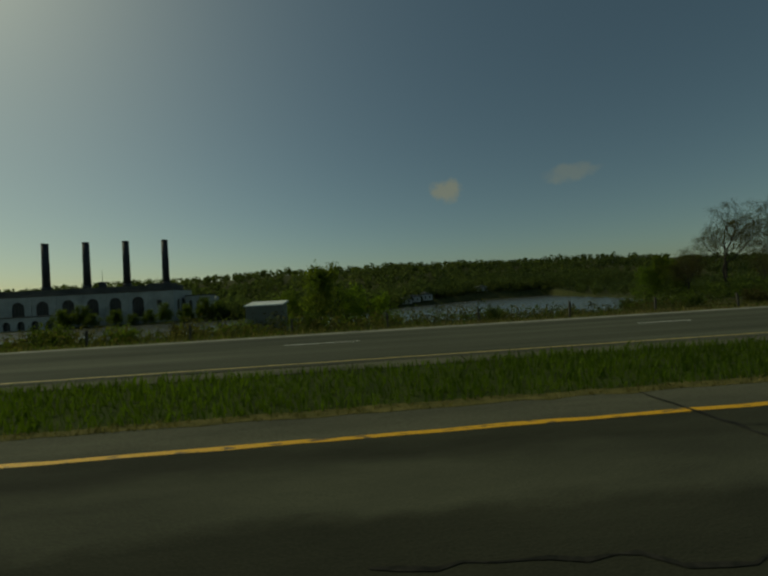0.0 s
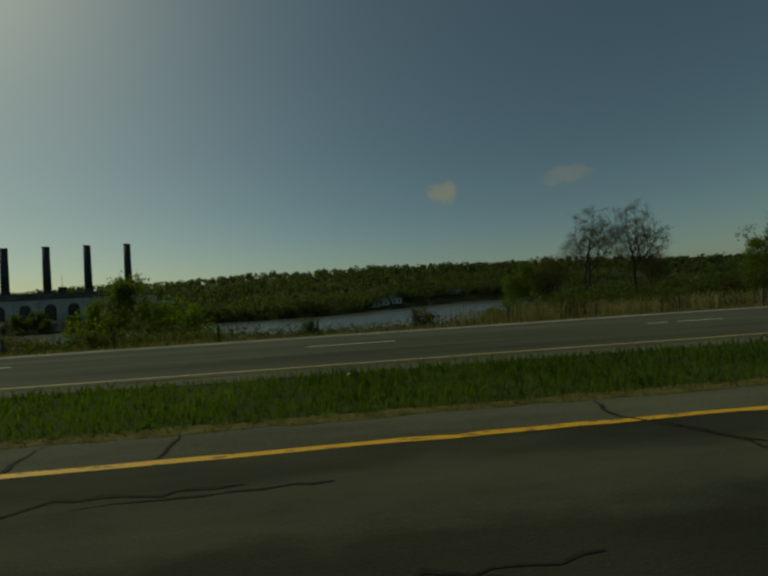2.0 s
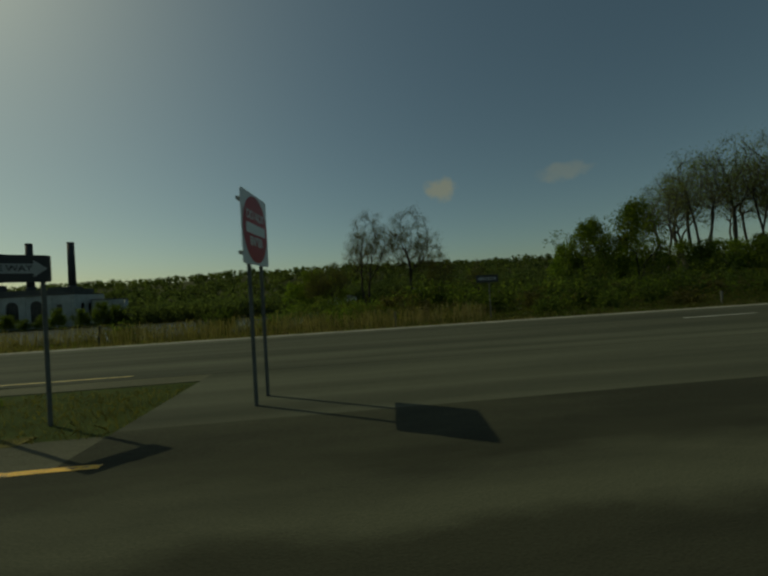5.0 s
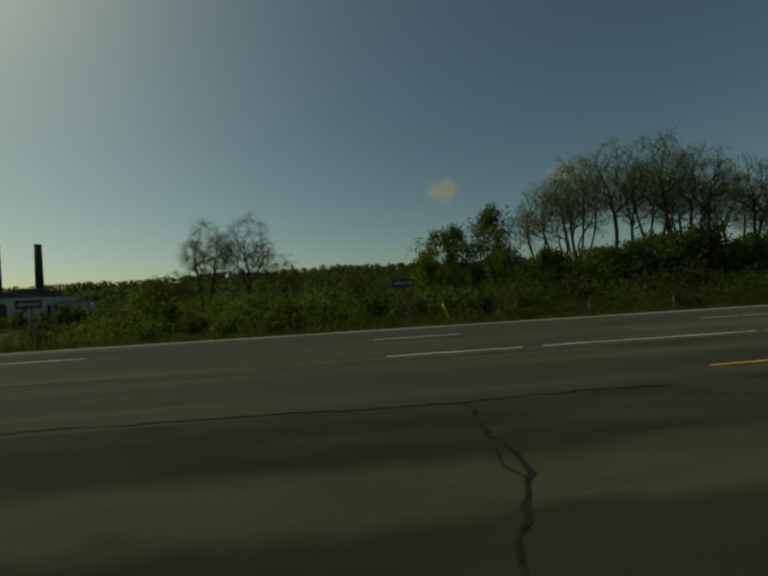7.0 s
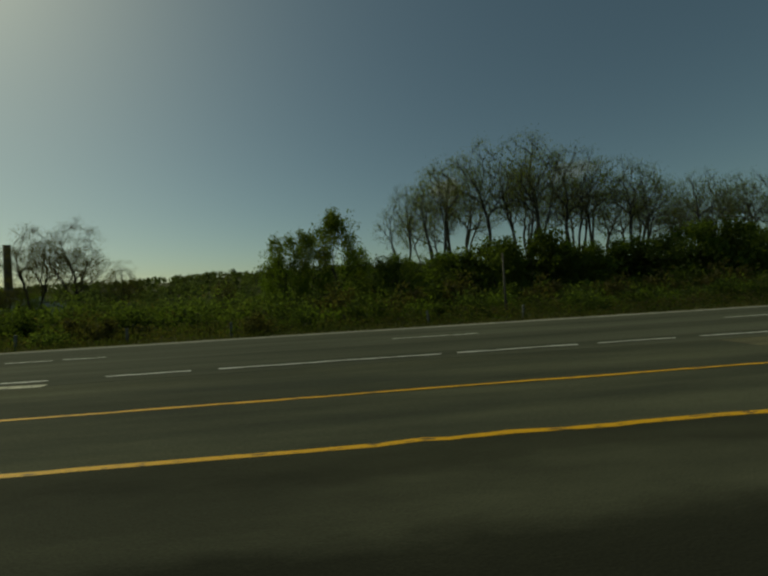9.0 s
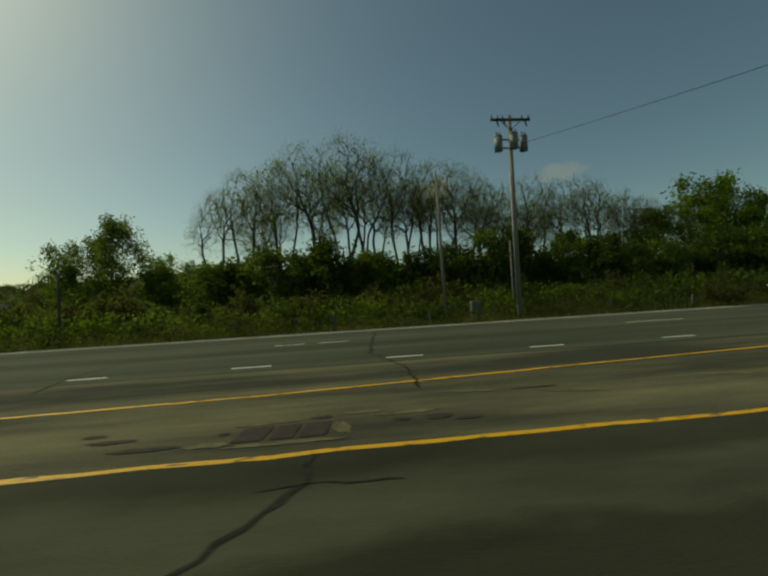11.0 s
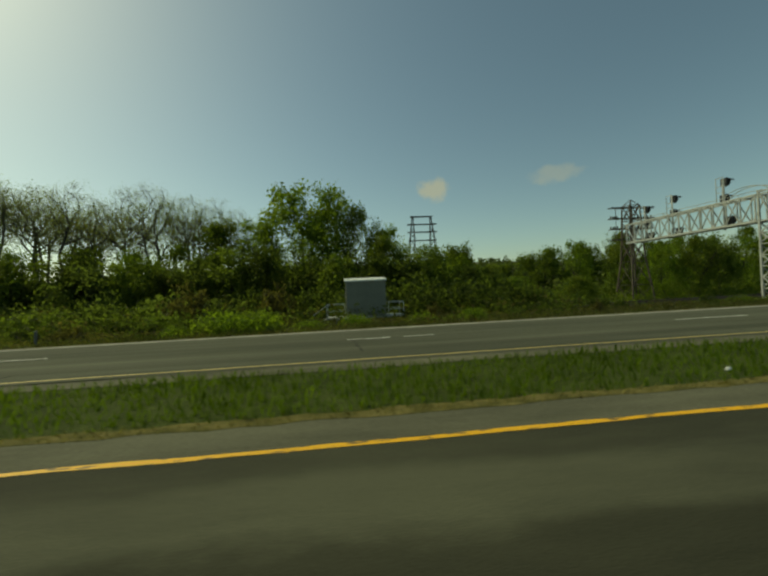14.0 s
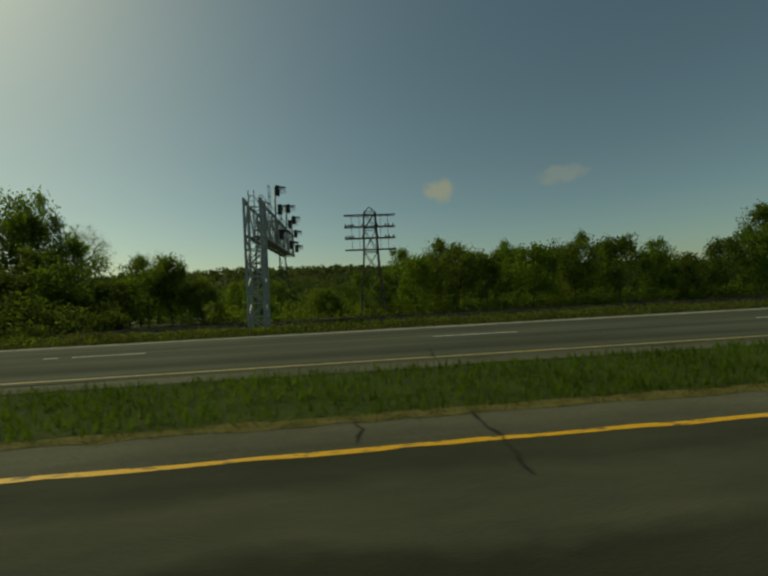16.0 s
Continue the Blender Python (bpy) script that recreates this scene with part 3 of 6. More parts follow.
crack([(40.6, 4.7), (40.4, 3.9), (40.6, 3.4), (40.8, 2.7), (41, 2), (41.1, 0.9)], 0.11)
# cracks at the crossing
crack([(51.5, 5.2), (51.7, 4.4), (52.4, 4.2)], 0.06)
crack([(73.5, 4.9), (73.4, 4.3), (73.2, 3.2), (72.9, 2.3), (72.4, 1.2)], 0.06)
crack([(69.8, 5.6), (75.6, 5.7), (79.1, 5.55), (82.7, 5.35), (84.6, 5.48), (86, 5.4)], 0.06)
crack([(76.9, 1.9), (78.2, 2.1)], 0.07)
crack([(87.7, 5.3), (87.45, 4.75), (87.2, 4.1), (86.86, 3.5), (86.5, 2.85), (86.1, 2.3)], 0.06)
crack([(89.7, 6.13), (90.3, 6), (90.9, 6.05)], 0.04)
crack([(88.6, 4.8), (89.7, 4.74), (91, 5), (92.3, 5.15), (94.2, 5.1)], 0.04)
crack([(87, 4.85), (87.5, 4.8)], 0.03)
crack([(82.85, 5.3), (82.75, 4.3), (82.85, 3.45), (82.5, 2.8), (82.15, 2.1), (82.0, 1)], 0.09)
crack([(82.62, 3.9), (82.6, 3.4), (82.72, 3.1)], 0.05)
crack([(94.0, 3.9), (94.1, 3.3), (94.3, 2.8), (94.5, 2.1), (94.8, 1)], 0.09)
crack([(92.35, 14.2), (91.95, 9.5), (92.1, 7.8), (91.95, 6.4)], 0.09)
crack([(93.9, 4.85), (93.95, 4.25)], 0.06)
# cracks along the flush median
crack([(126.1, 4.5), (126, 3.7), (126, 3), (125.8, 2.2), (126.2, 1)], 0.09)
crack([(127, 3.65), (128.6, 3.5)], 0.05)
crack([(127.6, 11.2), (127.3, 9.8), (127.6, 8.3)], 0.08)
crack([(133.35, 4.25), (133.32, 3.7), (132.95, 3.1), (132.6, 2.7), (132.3, 2.0)], 0.10)
crack([(132.9, 3.62), (133.35, 3.70), (134.2, 3.6)], 0.045)
crack([(134.75, 14.8), (134.3, 10.3), (134.95, 8.2), (134.87, 6.5)], 0.10)
crack([(146, 4), (146.1, 3.3), (146, 2.2)], 0.09)
crack([(149.4, 3.9), (149.5, 3.4)], 0.07)
crack([(147.7, 1.9), (148.6, 2)], 0.08)
crack([(156.4, 4.75), (156.2, 3.8), (156.03, 3.1), (155.8, 2.4), (155.5, 1.6)], 0.09)
# cracks beside the eastern median
crack([(167.5, 5.3), (167.55, 4.6), (168.0, 3.6), (168.2, 1.8)], 0.1)
crack([(168.5, 5.32), (169.6, 5.26), (170.7, 5.28)], 0.05)
crack([(170.0, 8.0), (169.8, 10.5)], 0.08)
crack([(171.9, 11.6), (172.5, 14.4)], 0.09)
crack([(174.1, 11.1), (174.15, 9.3)], 0.10)
crack([(195.95, 10.3), (195.7, 9.1)], 0.10)
crack([(197.6, 5.8), (197.7, 4.7)], 0.06)
crack([(168.2, 4.3), (168.8, 3.5), (168.9, 2.6)], 0.06)
crack([(165.2, 15.3), (165.2, 11.2), (165, 9.2)], 0.09)
crack([(191.55, 4.65), (191.3, 4.2), (191.05, 3.67), (190.4, 3.36), (189.7, 3.4), (189.0, 3.3)], 0.045)
crack([(179.2, 5.1), (178.7, 4.6)], 0.05)
crack([(218.4, 5.3), (218.6, 4.5), (218.9, 3.6), (218.9, 2.7)], 0.07)
crack([(215, 8), (215.1, 10.5)], 0.09)
crack([(218.1, 9.4), (218.3, 8.6)], 0.08)
crack([(204, 13.4), (204.3, 10.4)], 0.09)
crack([(234.4, 5.3), (234.7, 4.1), (235, 3), (235.1, 1.8)], 0.1)
crack([(230.55, 4.0), (230.9, 3.1), (231.0, 2.3)], 0.06)
crack([(227.1, 5.25), (227.5, 4.75)], 0.06)
crack([(251.35, 5.25), (251.42, 4.3), (251.36, 3.5)], 0.08)
crack([(249.88, 5.25), (249.86, 4.5)], 0.05)
crack([(242.52, 5.35), (242.46, 4.45)], 0.06)
crack([(241.55, 3.65), (241.85, 3.0)], 0.08)
crack([(252, 10.6), (251.8, 9.1)], 0.09)


def pothole(x, y, a, b, seed):
    rng = np.random.RandomState(seed)
    n = 14
    v = [(x, y, 0.007)] + [(x + a * math.cos(2 * math.pi * i / n) * rng.uniform(.7, 1.1), y + b * math.sin(2 * math.pi * i / n) * rng.uniform(.7, 1.1), 0.004) for i in range(n)]
    return tagged(part("trim_pothole", mesh("trim_pothole", v, [(0, 1 + i, 1 + (i + 1) % n) for i in range(n)], PATCH)), "broken reddish-brown patch in the paved median", "pothole", kind="structure")


for i, (x, y, a, b) in enumerate(((134.84, 5.08, .22, .10), (134.38, 5.10, .15, .06), (135.2, 4.95, .2, .08), (133.35, 5.42, .16, .07), (132.2, 5.1, .08, .05), (87.75, 5.55, .42, .09), (89.95, 5.9, .35, .05), (90.2, 5.42, .12, .07), (90.6, 5.15, .4, .05), (130.57, 5.4, .16, .06), (131.43, 4.82, .4, .07), (130.9, 5.15, .35, .07), (149.75, 5.52, .1, .05), (156.35, 5.6, .10, .05), (136.6, 6.0, .4, .04))):
    pothole(x, y, a, b, i)


def cut_patch(x0, x1, y0, y1, slant):
    v = [(x0, y0, .005), (x1, y0 + .01, .005), (x1 + slant, y1, .005), (x0 + slant, y1 - .02, .005), ((x0 + x1 + slant) / 2, (y0 + y1) / 2, .008)]
    return tagged(part("trim_cut_patch", mesh("trim_cut_patch", v, [(0, 1, 4), (1, 2, 4), (2, 3, 4), (3, 0, 4)], PATCH)), "square dark reddish patch cut into the paved median", "pothole", kind="structure")


for x0, x1 in ((132.36, 132.72), (132.78, 133.06), (133.12, 133.44)):
    cut_patch(x0, x1, 4.78, 5.24, .06)


def dust(x, y, a, b, rz, seed):
    """A thin drift of pale grit on the paving."""
    rng = np.random.RandomState(seed)
    n = 28
    c, s = math.cos(radians(rz)), math.sin(radians(rz))
    v = [(x, y, .0045)]
    for i in range(n):
        t = 2 * math.pi * i / n
        p, q = a * math.cos(t) * rng.uniform(.75, 1.1), b * math.sin(t) * rng.uniform(.5, 1.2)
        v.append((x + p * c - q * s, y + p * s + q * c, .003))
    return tagged(part("trim_grit", mesh("trim_grit", v, [(0, 1 + i, 1 + (i + 1) % n) for i in range(n)], DUST)), "drift of pale tan grit on the paved median", "grit", kind="structure")


for i, (x, y, a, b, rz) in enumerate(((136.95, 5.72, .5, .09, -14), (135.6, 6.09, .48, .08, -10), (132.1, 4.78, .3, .09, 0), (133.0, 4.66, .75, .06, 0), (133.62, 5.0, .12, .24, 10), (132.7, 5.36, .5, .07, 4), (139.7, 5.9, .55, .09, -16), (134.5, 5.35, .45, .08, 3), (133.9, 5.5, .3, .06, 0), (88.5, 5.35, .5, .05, 3), (91.4, 5.5, .4, .05, -3), (89.9, 4.75, .6, .03, 0), (152.9, 5.45, 1.2, .16, -6), (155.4, 6.32, .8, .09, 5), (153.8, 5.08, .7, .09, 0),
                                      (156.4, 4.98, 2.1, .07, -2), (155.5, 6.28, 1.1, .035, 9), (158.6, 5.55, 2.0, .42, 2), (159.9, 6.9, 1.0, .55, 8), (153.3, 5.1, 1.0, .06, 0), (157.0, 5.9, 1.3, .2, 4), (149.5, 5.6, 1.2, .08, -3), (143.0, 5.9, 1.0, .09, 2), (162.5, 5.25, 2.2, .06, 1))):
    dust(x, y, a, b, rz, 60 + i)

# ---------------------------------------------------------------- grass


def blades(name, n, xr, yr, height, width, mat, lab, seed, keep=None, lean=0.25, top=0.0):
    """Tapered grass blades strewn over a strip, thicker in tufts."""
    rng = np.random.RandomState(seed)
    x, y = rng.uniform(*xr, n), rng.uniform(*yr, n)
    tuft = waves(x * 9, y * 11, seed) * 0.5 + 0.5
    ok = rng.rand(n) < 0.6 + 0.4 * tuft
    if keep is not None:
        ok &= keep(x, y, rng)
    x, y, tuft = x[ok], y[ok], tuft[ok]
    n = len(x)
    h = height * rng.uniform(0.45, 1.15, n) * (0.6 + 0.5 * tuft)
    a = rng.uniform(0, math.pi, n)
    dx, dy = np.cos(a) * width * rng.uniform(.6, 1.3, n), np.sin(a) * width * rng.uniform(.6, 1.3, n)
    lx, ly = rng.normal(0, lean, n) * h, rng.normal(0, lean, n) * h
    z = np.where(y > 16, land(x, y), -0.02)
    base = np.stack([x, y, z], -1)
    off = np.stack([dx, dy, 0 * dx], -1)
    mid = base + np.stack([lx * .35, ly * .35, h * .6], -1)
    tip = base + np.stack([lx, ly, h], -1)
    q = np.stack([base - off, base + off, mid + off * .7, tip + off * top, tip - off * top, mid - off * .7], 1) if top else np.stack([base - off, base + off, mid + off * .65, tip, mid - off * .65], 1)
    return tagged(part(name, quad_mesh(name, q, mat)), lab, "grass", kind="stuff")


nose_w = lambda x, y, r: (x < 51.5) & (np.abs(y - 6.88) < 1.55 - 1.2 * np.clip((x - 46) / 6, 0, 1) ** 2)
nose_e = lambda x, y, r: (x > 159) & (np.abs(y - 6.88) < 0.5 + 1.0 * np.clip((x - 159) / 4, 0, 1))
blades("median_grass", 42000, (-30, 53), (5.40, 8.36), 0.22, 0.014, GRASS, "lush green median grass", 11, nose_w)
blades("median_grass", 44000, (158.5, 285), (5.40, 8.36), 0.20, 0.014, GRASS, "lush green median grass", 12, nose_e)
edge = lambda x, y, r: r.rand(len(x)) < np.clip(1.25 - (y - 5.1) / 0.35, 0, 1)
blades("dry_edge_grass", 16000, (-30, 52), (5.16, 5.5), 0.10, 0.0055, GRASS_DRY, "straw-coloured dry grass along the shoulder", 13, edge, 0.5)
blades("dry_edge_grass", 22000, (162, 280), (5.16, 5.5), 0.10, 0.0055, GRASS_DRY, "straw-coloured dry grass along the shoulder", 14, edge, 0.5)
blades("nose_grass", 4000, (158.6, 163), (5.6, 7.4), 0.13, 0.008, GRASS, "thin green grass on the median nose", 15, None, 0.6)
blades("dry_nose_grass", 2500, (50, 54.5), (5.2, 7.8), 0.12, 0.006, GRASS_DRY, "thin dry grass on the median nose", 16, None, 0.6)
blades("verge_grass", 26000, (-60, 66), (16.6, 20.8), 0.30, 0.016, REED, "golden dry grass on the road bank", 17, lambda x, y, r: r.rand(len(x)) < np.clip(0.25 + (x + 20) / 80, 0.25, 1))
blades("verge_grass", 14000, (-90, 75), (16.6, 22), 0.24, 0.018, GRASS, "rough green grass on the road bank", 18)
blades("verge_grass", 32000, (60, 290), (16.75, 20), 0.40, 0.018, GRASS_OLIVE, "rough olive roadside grass", 19, lambda x, y, r: r.rand(len(x)) < 0.8)
blades("verge_grass", 16000, (60, 380), (16.55, 18.0), 0.22, 0.014, GRASS_DRY, "dry grass at the gravel edge", 20)
blades("bank_grass", 24000, (-70, 68), (19, 34), 0.42, 0.022, GRASS_OLIVE, "rough olive grass on the lake bank", 23, None, 0.35)
blades("reeds", 8000, (28, 66), (18.3, 26), 1.05, 0.011, REED, "tall dry reeds with pale seed heads", 21, lambda x, y, r: waves(x * 3, y * 3, 5) > -0.25, 0.10, 1.2)
blades("reeds", 2500, (-60, 36), (19, 28), 0.6, 0.010, REED, "sparse dry reeds on the lake bank", 22, lambda x, y, r: waves(x * 4, y * 3, 7) > 0.15, 0.12, 1.0)

# ---------------------------------------------------------------- trees and shrubs


def twig_mesh(segs, name, mat):
    """Tubes from (a, b, ra, rb) rows: five sides for limbs, three for twigs."""
    v, f = [], []
    for a, b, ra, rb in segs:
        sides = 6 if ra > 0.06 else 4 if ra > 0.025 else 3
        d = b - a
        u = d.orthogonal().normalized()
        w = d.normalized().cross(u)
        k = len(v)
        for p, r in ((a, ra), (b, rb)):
            for i in range(sides):
                t = 2 * math.pi * i / sides
                v.append(p + u * (r * math.cos(t)) + w * (r * math.sin(t)))
        f += [(k + i, k + (i + 1) % sides, k + sides + (i + 1) % sides, k + sides + i) for i in range(sides)]
    return mesh(name, v, f, mat, True)


def limbs(rng, height, trunk_r, forks, levels, spread, up, shorten=0.72, bare=0.25):
    """Grow a branching skeleton. Returns tubes and the ends of its twigs."""
    segs, ends = [], []

    def grow(p, d, length, r, level):
        n = 5 if level == 0 else 4 if level < 3 else 3
        kids = forks[min(level, len(forks) - 1)]
        where = sorted(rng.uniform(bare if level == 0 else 0.25, 1.0) for _ in range(kids)) if level < levels else []
        for i in range(n):
            wob = Vector(rng.normal(0, 0.10 + 0.07 * level, 3))
            d = (d + wob + Vector((0, 0, up * (0.5 if level == 0 else 1)))).normalized()
            q = p + d * (length / n)
            r2 = r * (1 - 0.55 * (i + 1) / n)
            segs.append((p, q, r * (1 - 0.55 * i / n), r2))
            while where and where[0] <= (i + 1) / n:
                where.pop(0)
                side = d.orthogonal().normalized()
                side.rotate(Matrix.Rotation(rng.uniform(0, 2 * math.pi), 3, d))
                ang = rng.uniform(*spread)
                grow(q, (d * math.cos(ang) + side * math.sin(ang)).normalized(), length * shorten * rng.uniform(0.7, 1.1), r2 * 0.78, level + 1)
            p = q
        if level >= levels - 1:
            ends.append((p, d))

    grow(Vector((0, 0, -0.3)), Vector((rng.normal(0, .06), rng.normal(0, .06), 1)).normalized(), height, trunk_r, 0)
    return segs, ends


def leaf_blades(rng, centres, size, per, scatter, flat=1.0):
    """Leaf clumps round centres as small slanted triangles."""
    c = np.repeat(np.asarray(centres, float), per, 0)
    n = len(c)
    c = c + rng.normal(0, 1, (n, 3)) * np.array([scatter, scatter, scatter * flat])
    a = rng.normal(0, 1, (n, 3))
    a /= np.linalg.norm(a, axis=1, keepdims=True)
    b = np.cross(a, rng.normal(0, 1, (n, 3)))
    b /= np.linalg.norm(b, axis=1, keepdims=True)
    s = size * rng.uniform(0.55, 1.35, (n, 1))
    return np.stack([c - a * s, c - b * s * .62 + a * s * .2, c + a * s * .9 + b * s * .45], 1)


def tree(name, at, segs, leaves, leaf_mat, lab, group, leaf_label, bark=None):
    ob = empty(name, at, lab, "tree", group)
    part("trunk", twig_mesh(segs, "trunk", bark or BARK), ob, "forked grey-brown trunk and limbs")
    part("crown", quad_mesh("crown", leaves, leaf_mat), ob, leaf_label)
    return ob


def colony(rng, h, pts, fork, r_twig=0.02):
    """A skeleton that grows from a tall stem towards points strewn through the crown; fork is where the stem divides."""
    step = h * .026
    nodes, parent = [np.array((0, 0, -.3))], [-1]
    lean = rng.normal(0, .05, 2)
    for sx, sy in rng.normal(0, 1, (1 + (rng.rand() < .6), 2)):
        k, p, d = 0, nodes[0], np.array((sx * .06 + lean[0], sy * .06 + lean[1], 1.0))
        for _ in range(int(h * fork * rng.uniform(.85, 1.1) / step)):
            d = d + rng.normal(0, .025, 3) * np.array((1, 1, 0)) + np.array((sx, sy, 0)) * .006
            p = p + d / np.linalg.norm(d) * step
            nodes.append(p)
            parent.append(k)
            k = len(nodes) - 1
    best = np.full(len(pts), 1e9)
    owner = np.zeros(len(pts), int)
    alive = np.ones(len(pts), bool)
    done = 0
    shoots = defaultdict(int)
    for turn_ in range(80):
        for k in range(done, len(nodes)):
            if nodes[k][2] < h * fork * .72:
                continue
            d = np.linalg.norm(pts - nodes[k], axis=1)
            near_ = d < best
            best[near_], owner[near_] = d[near_], k
        done = len(nodes)
        alive &= best > step * 1.15
        pull = {}
        for k in np.nonzero(alive & (best < h * .5))[0]:
            v = pts[k] - nodes[owner[k]]
            pull[owner[k]] = pull.get(owner[k], 0) + v / np.linalg.norm(v)
        if not pull:
            break
        for k, v in pull.items():
            if shoots[k] > 2:
                best[owner == k] = 0
                continue
            shoots[k] += 1
            old = nodes[k] - nodes[parent[k]]
            v = v / (np.linalg.norm(v) + 1e-6) + old / np.linalg.norm(old) * .75 + rng.normal(0, .10, 3) + np.array((0, 0, .12))
            nodes.append(nodes[k] + v / np.linalg.norm(v) * step)
            parent.append(k)
    nodes = np.array(nodes)
    parent = np.array(parent)
    count = np.maximum(np.bincount(parent[1:], minlength=len(nodes)), 1)[:, None]
    for _ in range(5):
        below = np.zeros_like(nodes)
        np.add.at(below, parent[1:], nodes[1:])
        mid = nodes[parent[1:]] * .5 + np.where(np.bincount(parent[1:], minlength=len(nodes))[1:, None] > 0, below[1:] / count[1:], nodes[1:]) * .5
        nodes[1:] += (mid - nodes[1:]) * .5 * (np.bincount(parent[1:], minlength=len(nodes))[1:, None] > 0)
    load = np.zeros(len(nodes))
    kids = np.zeros(len(nodes), int)
    for k in range(len(nodes) - 1, 0, -1):
        load[k] = max(load[k], r_twig ** 2.3)
        load[parent[k]] += load[k]
        kids[parent[k]] += 1
    r = load ** (1 / 2.3)
    segs = [(Vector(nodes[parent[k]]), Vector(nodes[k]), min(r[parent[k]], r[k] * 1.25), r[k]) for k in range(1, len(nodes))]
    ends = []
    for k in range(1, len(nodes)):
        if kids[k] == 0 or (r[k] < r_twig * 2.2 and rng.rand() < .45):
            d0 = nodes[k] - nodes[parent[k]]
            d0 /= np.linalg.norm(d0)
            for _ in range(3 if kids[k] == 0 else 1):
                d = d0 + rng.normal(0, .45, 3) + np.array((0, 0, .22))
                d /= np.linalg.norm(d)
                p = nodes[k] + d * step * rng.uniform(.7, 1.5)
                segs.append((Vector(nodes[k]), Vector(p), r_twig * .75, r_twig * .4))
                ends.append(Vector(p))
    return segs, ends


def locust(seed, at, height=20.0, leaf=None, thick=0.025, reach=640, wide=.158, fork=.48, haze=14, blade=.080, bark=None, low=0.0):
    """A tall, open, late-leafing tree: a long stem, steep limbs and a rounded, feathery crown."""
    rng = np.random.RandomState(seed)
    lobes = [(0, 0, .78 - low, wide, .21 + low)]
    for k in range(4):
        a = k * math.pi / 2 + rng.uniform(-.5, .5)
        lobes.append((math.cos(a) * wide * .75, math.sin(a) * wide * .75, rng.uniform(.64, .80) - low, wide * .62, rng.uniform(.12, .17)))
    pts = []
    for k in range(reach):
        x, y, z, rx, rz = lobes[k % len(lobes)]
        d = rng.normal(0, 1, 3)
        d *= rng.uniform(.12, 1.0) ** .4 / np.linalg.norm(d)
        pts.append((x + d[0] * rx, y + d[1] * rx, z + d[2] * rz))
    segs, ends = colony(rng, height, np.array(pts) * height, fork, thick)
    k = height / max(p.z for p in ends)
    segs = [(a * k, b * k, r, q) for a, b, r, q in segs]
    leaves = leaf_blades(rng, [p * k for p in ends], blade, haze, .44, .8)
    return tree("bare_tree", at, segs, leaves, leaf or LEAF_YOUNG, "tall open tree just coming into leaf", "belt of tall open trees", "thin haze of young olive leaves", bark or BARK_PALE)


def leafy(seed, at, height, wide, mat, lab, n=430, size=0.17, name="leafy_tree"):
    """A full crown: clumps of leaves over a branching skeleton, in uneven lobes."""
    rng = np.random.RandomState(seed)
    segs, ends = limbs(rng, height * 0.6, height * 0.014, (5, 4, 4), 3, (0.4, 0.95), 0.06, 0.62, 0.3)
    top = max(p.z for p, d in ends)
    k = height * 0.93 / top
    segs = [(a * k, b * k, r, s) for a, b, r, s in segs]
    lobes = []
    for _ in range(22):
        u = rng.uniform(.16, .90)
        reach = wide * .40 * (1 - max(0, u - .45) ** 2 * 3.2) * rng.uniform(.15, 1.0) ** .5
        a = rng.uniform(0, 2 * math.pi)
        lobes.append((math.cos(a) * reach, math.sin(a) * reach, height * u, rng.uniform(.08, .17) * wide))
    lobes += [(rng.normal(0, wide * .12), rng.normal(0, wide * .12), height * rng.uniform(.86, .97), wide * rng.uniform(.05, .10)) for _ in range(4)]
    cs = [p * k for p, d in ends]
    for _ in range(n):
        x, y, z, r = lobes[rng.randint(len(lobes))]
        d = rng.normal(0, 1, 3)
        d *= r * rng.uniform(.55, 1.1) / np.linalg.norm(d)
        cs.append(Vector((x + d[0], y + d[1], min(height * 1.02, max(.4, z + d[2] * 1.35)))))
    return tree(name, at, segs, leaf_blades(rng, cs, size * 1.24, 8, size * 2.15), mat, lab, "leafy trees behind the road", "dense fresh green leaves")


def shrub(seed, at, height, wide, mat, lab, size=0.125, n=72, name="shrub"):
    rng = np.random.RandomState(seed)
    segs = []
    cs = []
    for _ in range(9):
        a = rng.uniform(0, 2 * math.pi)
        p = Vector((0, 0, -0.1))
        d = Vector((math.cos(a) * rng.uniform(.2, .9) * wide / height, math.sin(a) * rng.uniform(.2, .9) * wide / height, 1)).normalized()
        ln = height * rng.uniform(.6, 1.0)
        for i in range(4):
            q = p + d * ln / 4
            segs.append((p, q, .022 * (1 - i * .2), .022 * (.8 - i * .2)))
            d = (d + Vector(rng.normal(0, .18, 3))).normalized()
            p = q
            cs += [p] * (1 + i)
    for _ in range(n):
        r = rng.rand() ** .5
        a = rng.uniform(0, 2 * math.pi)
        cs.append(Vector((math.cos(a) * r * wide / 2, math.sin(a) * r * wide / 2, height * rng.uniform(.03, 1.0) * (1 - .55 * r * r))))
    ob = empty(name, at, lab, "shrub", "roadside shrubs")
    part("stems", twig_mesh(segs, "stems", BARK), ob, "thin brown stems")
    part("foliage", quad_mesh("foliage", leaf_blades(rng, cs, size * 1.1, 8, size * 1.7), mat), ob)
    return ob


def at(x, y, rz=0.0, s=1.0, sz=None, sink=0.1):
    return pose(x, y, float(land(x, y)) - sink, 0, 0, rz) @ Matrix.Diagonal((s, s, sz or s, 1))


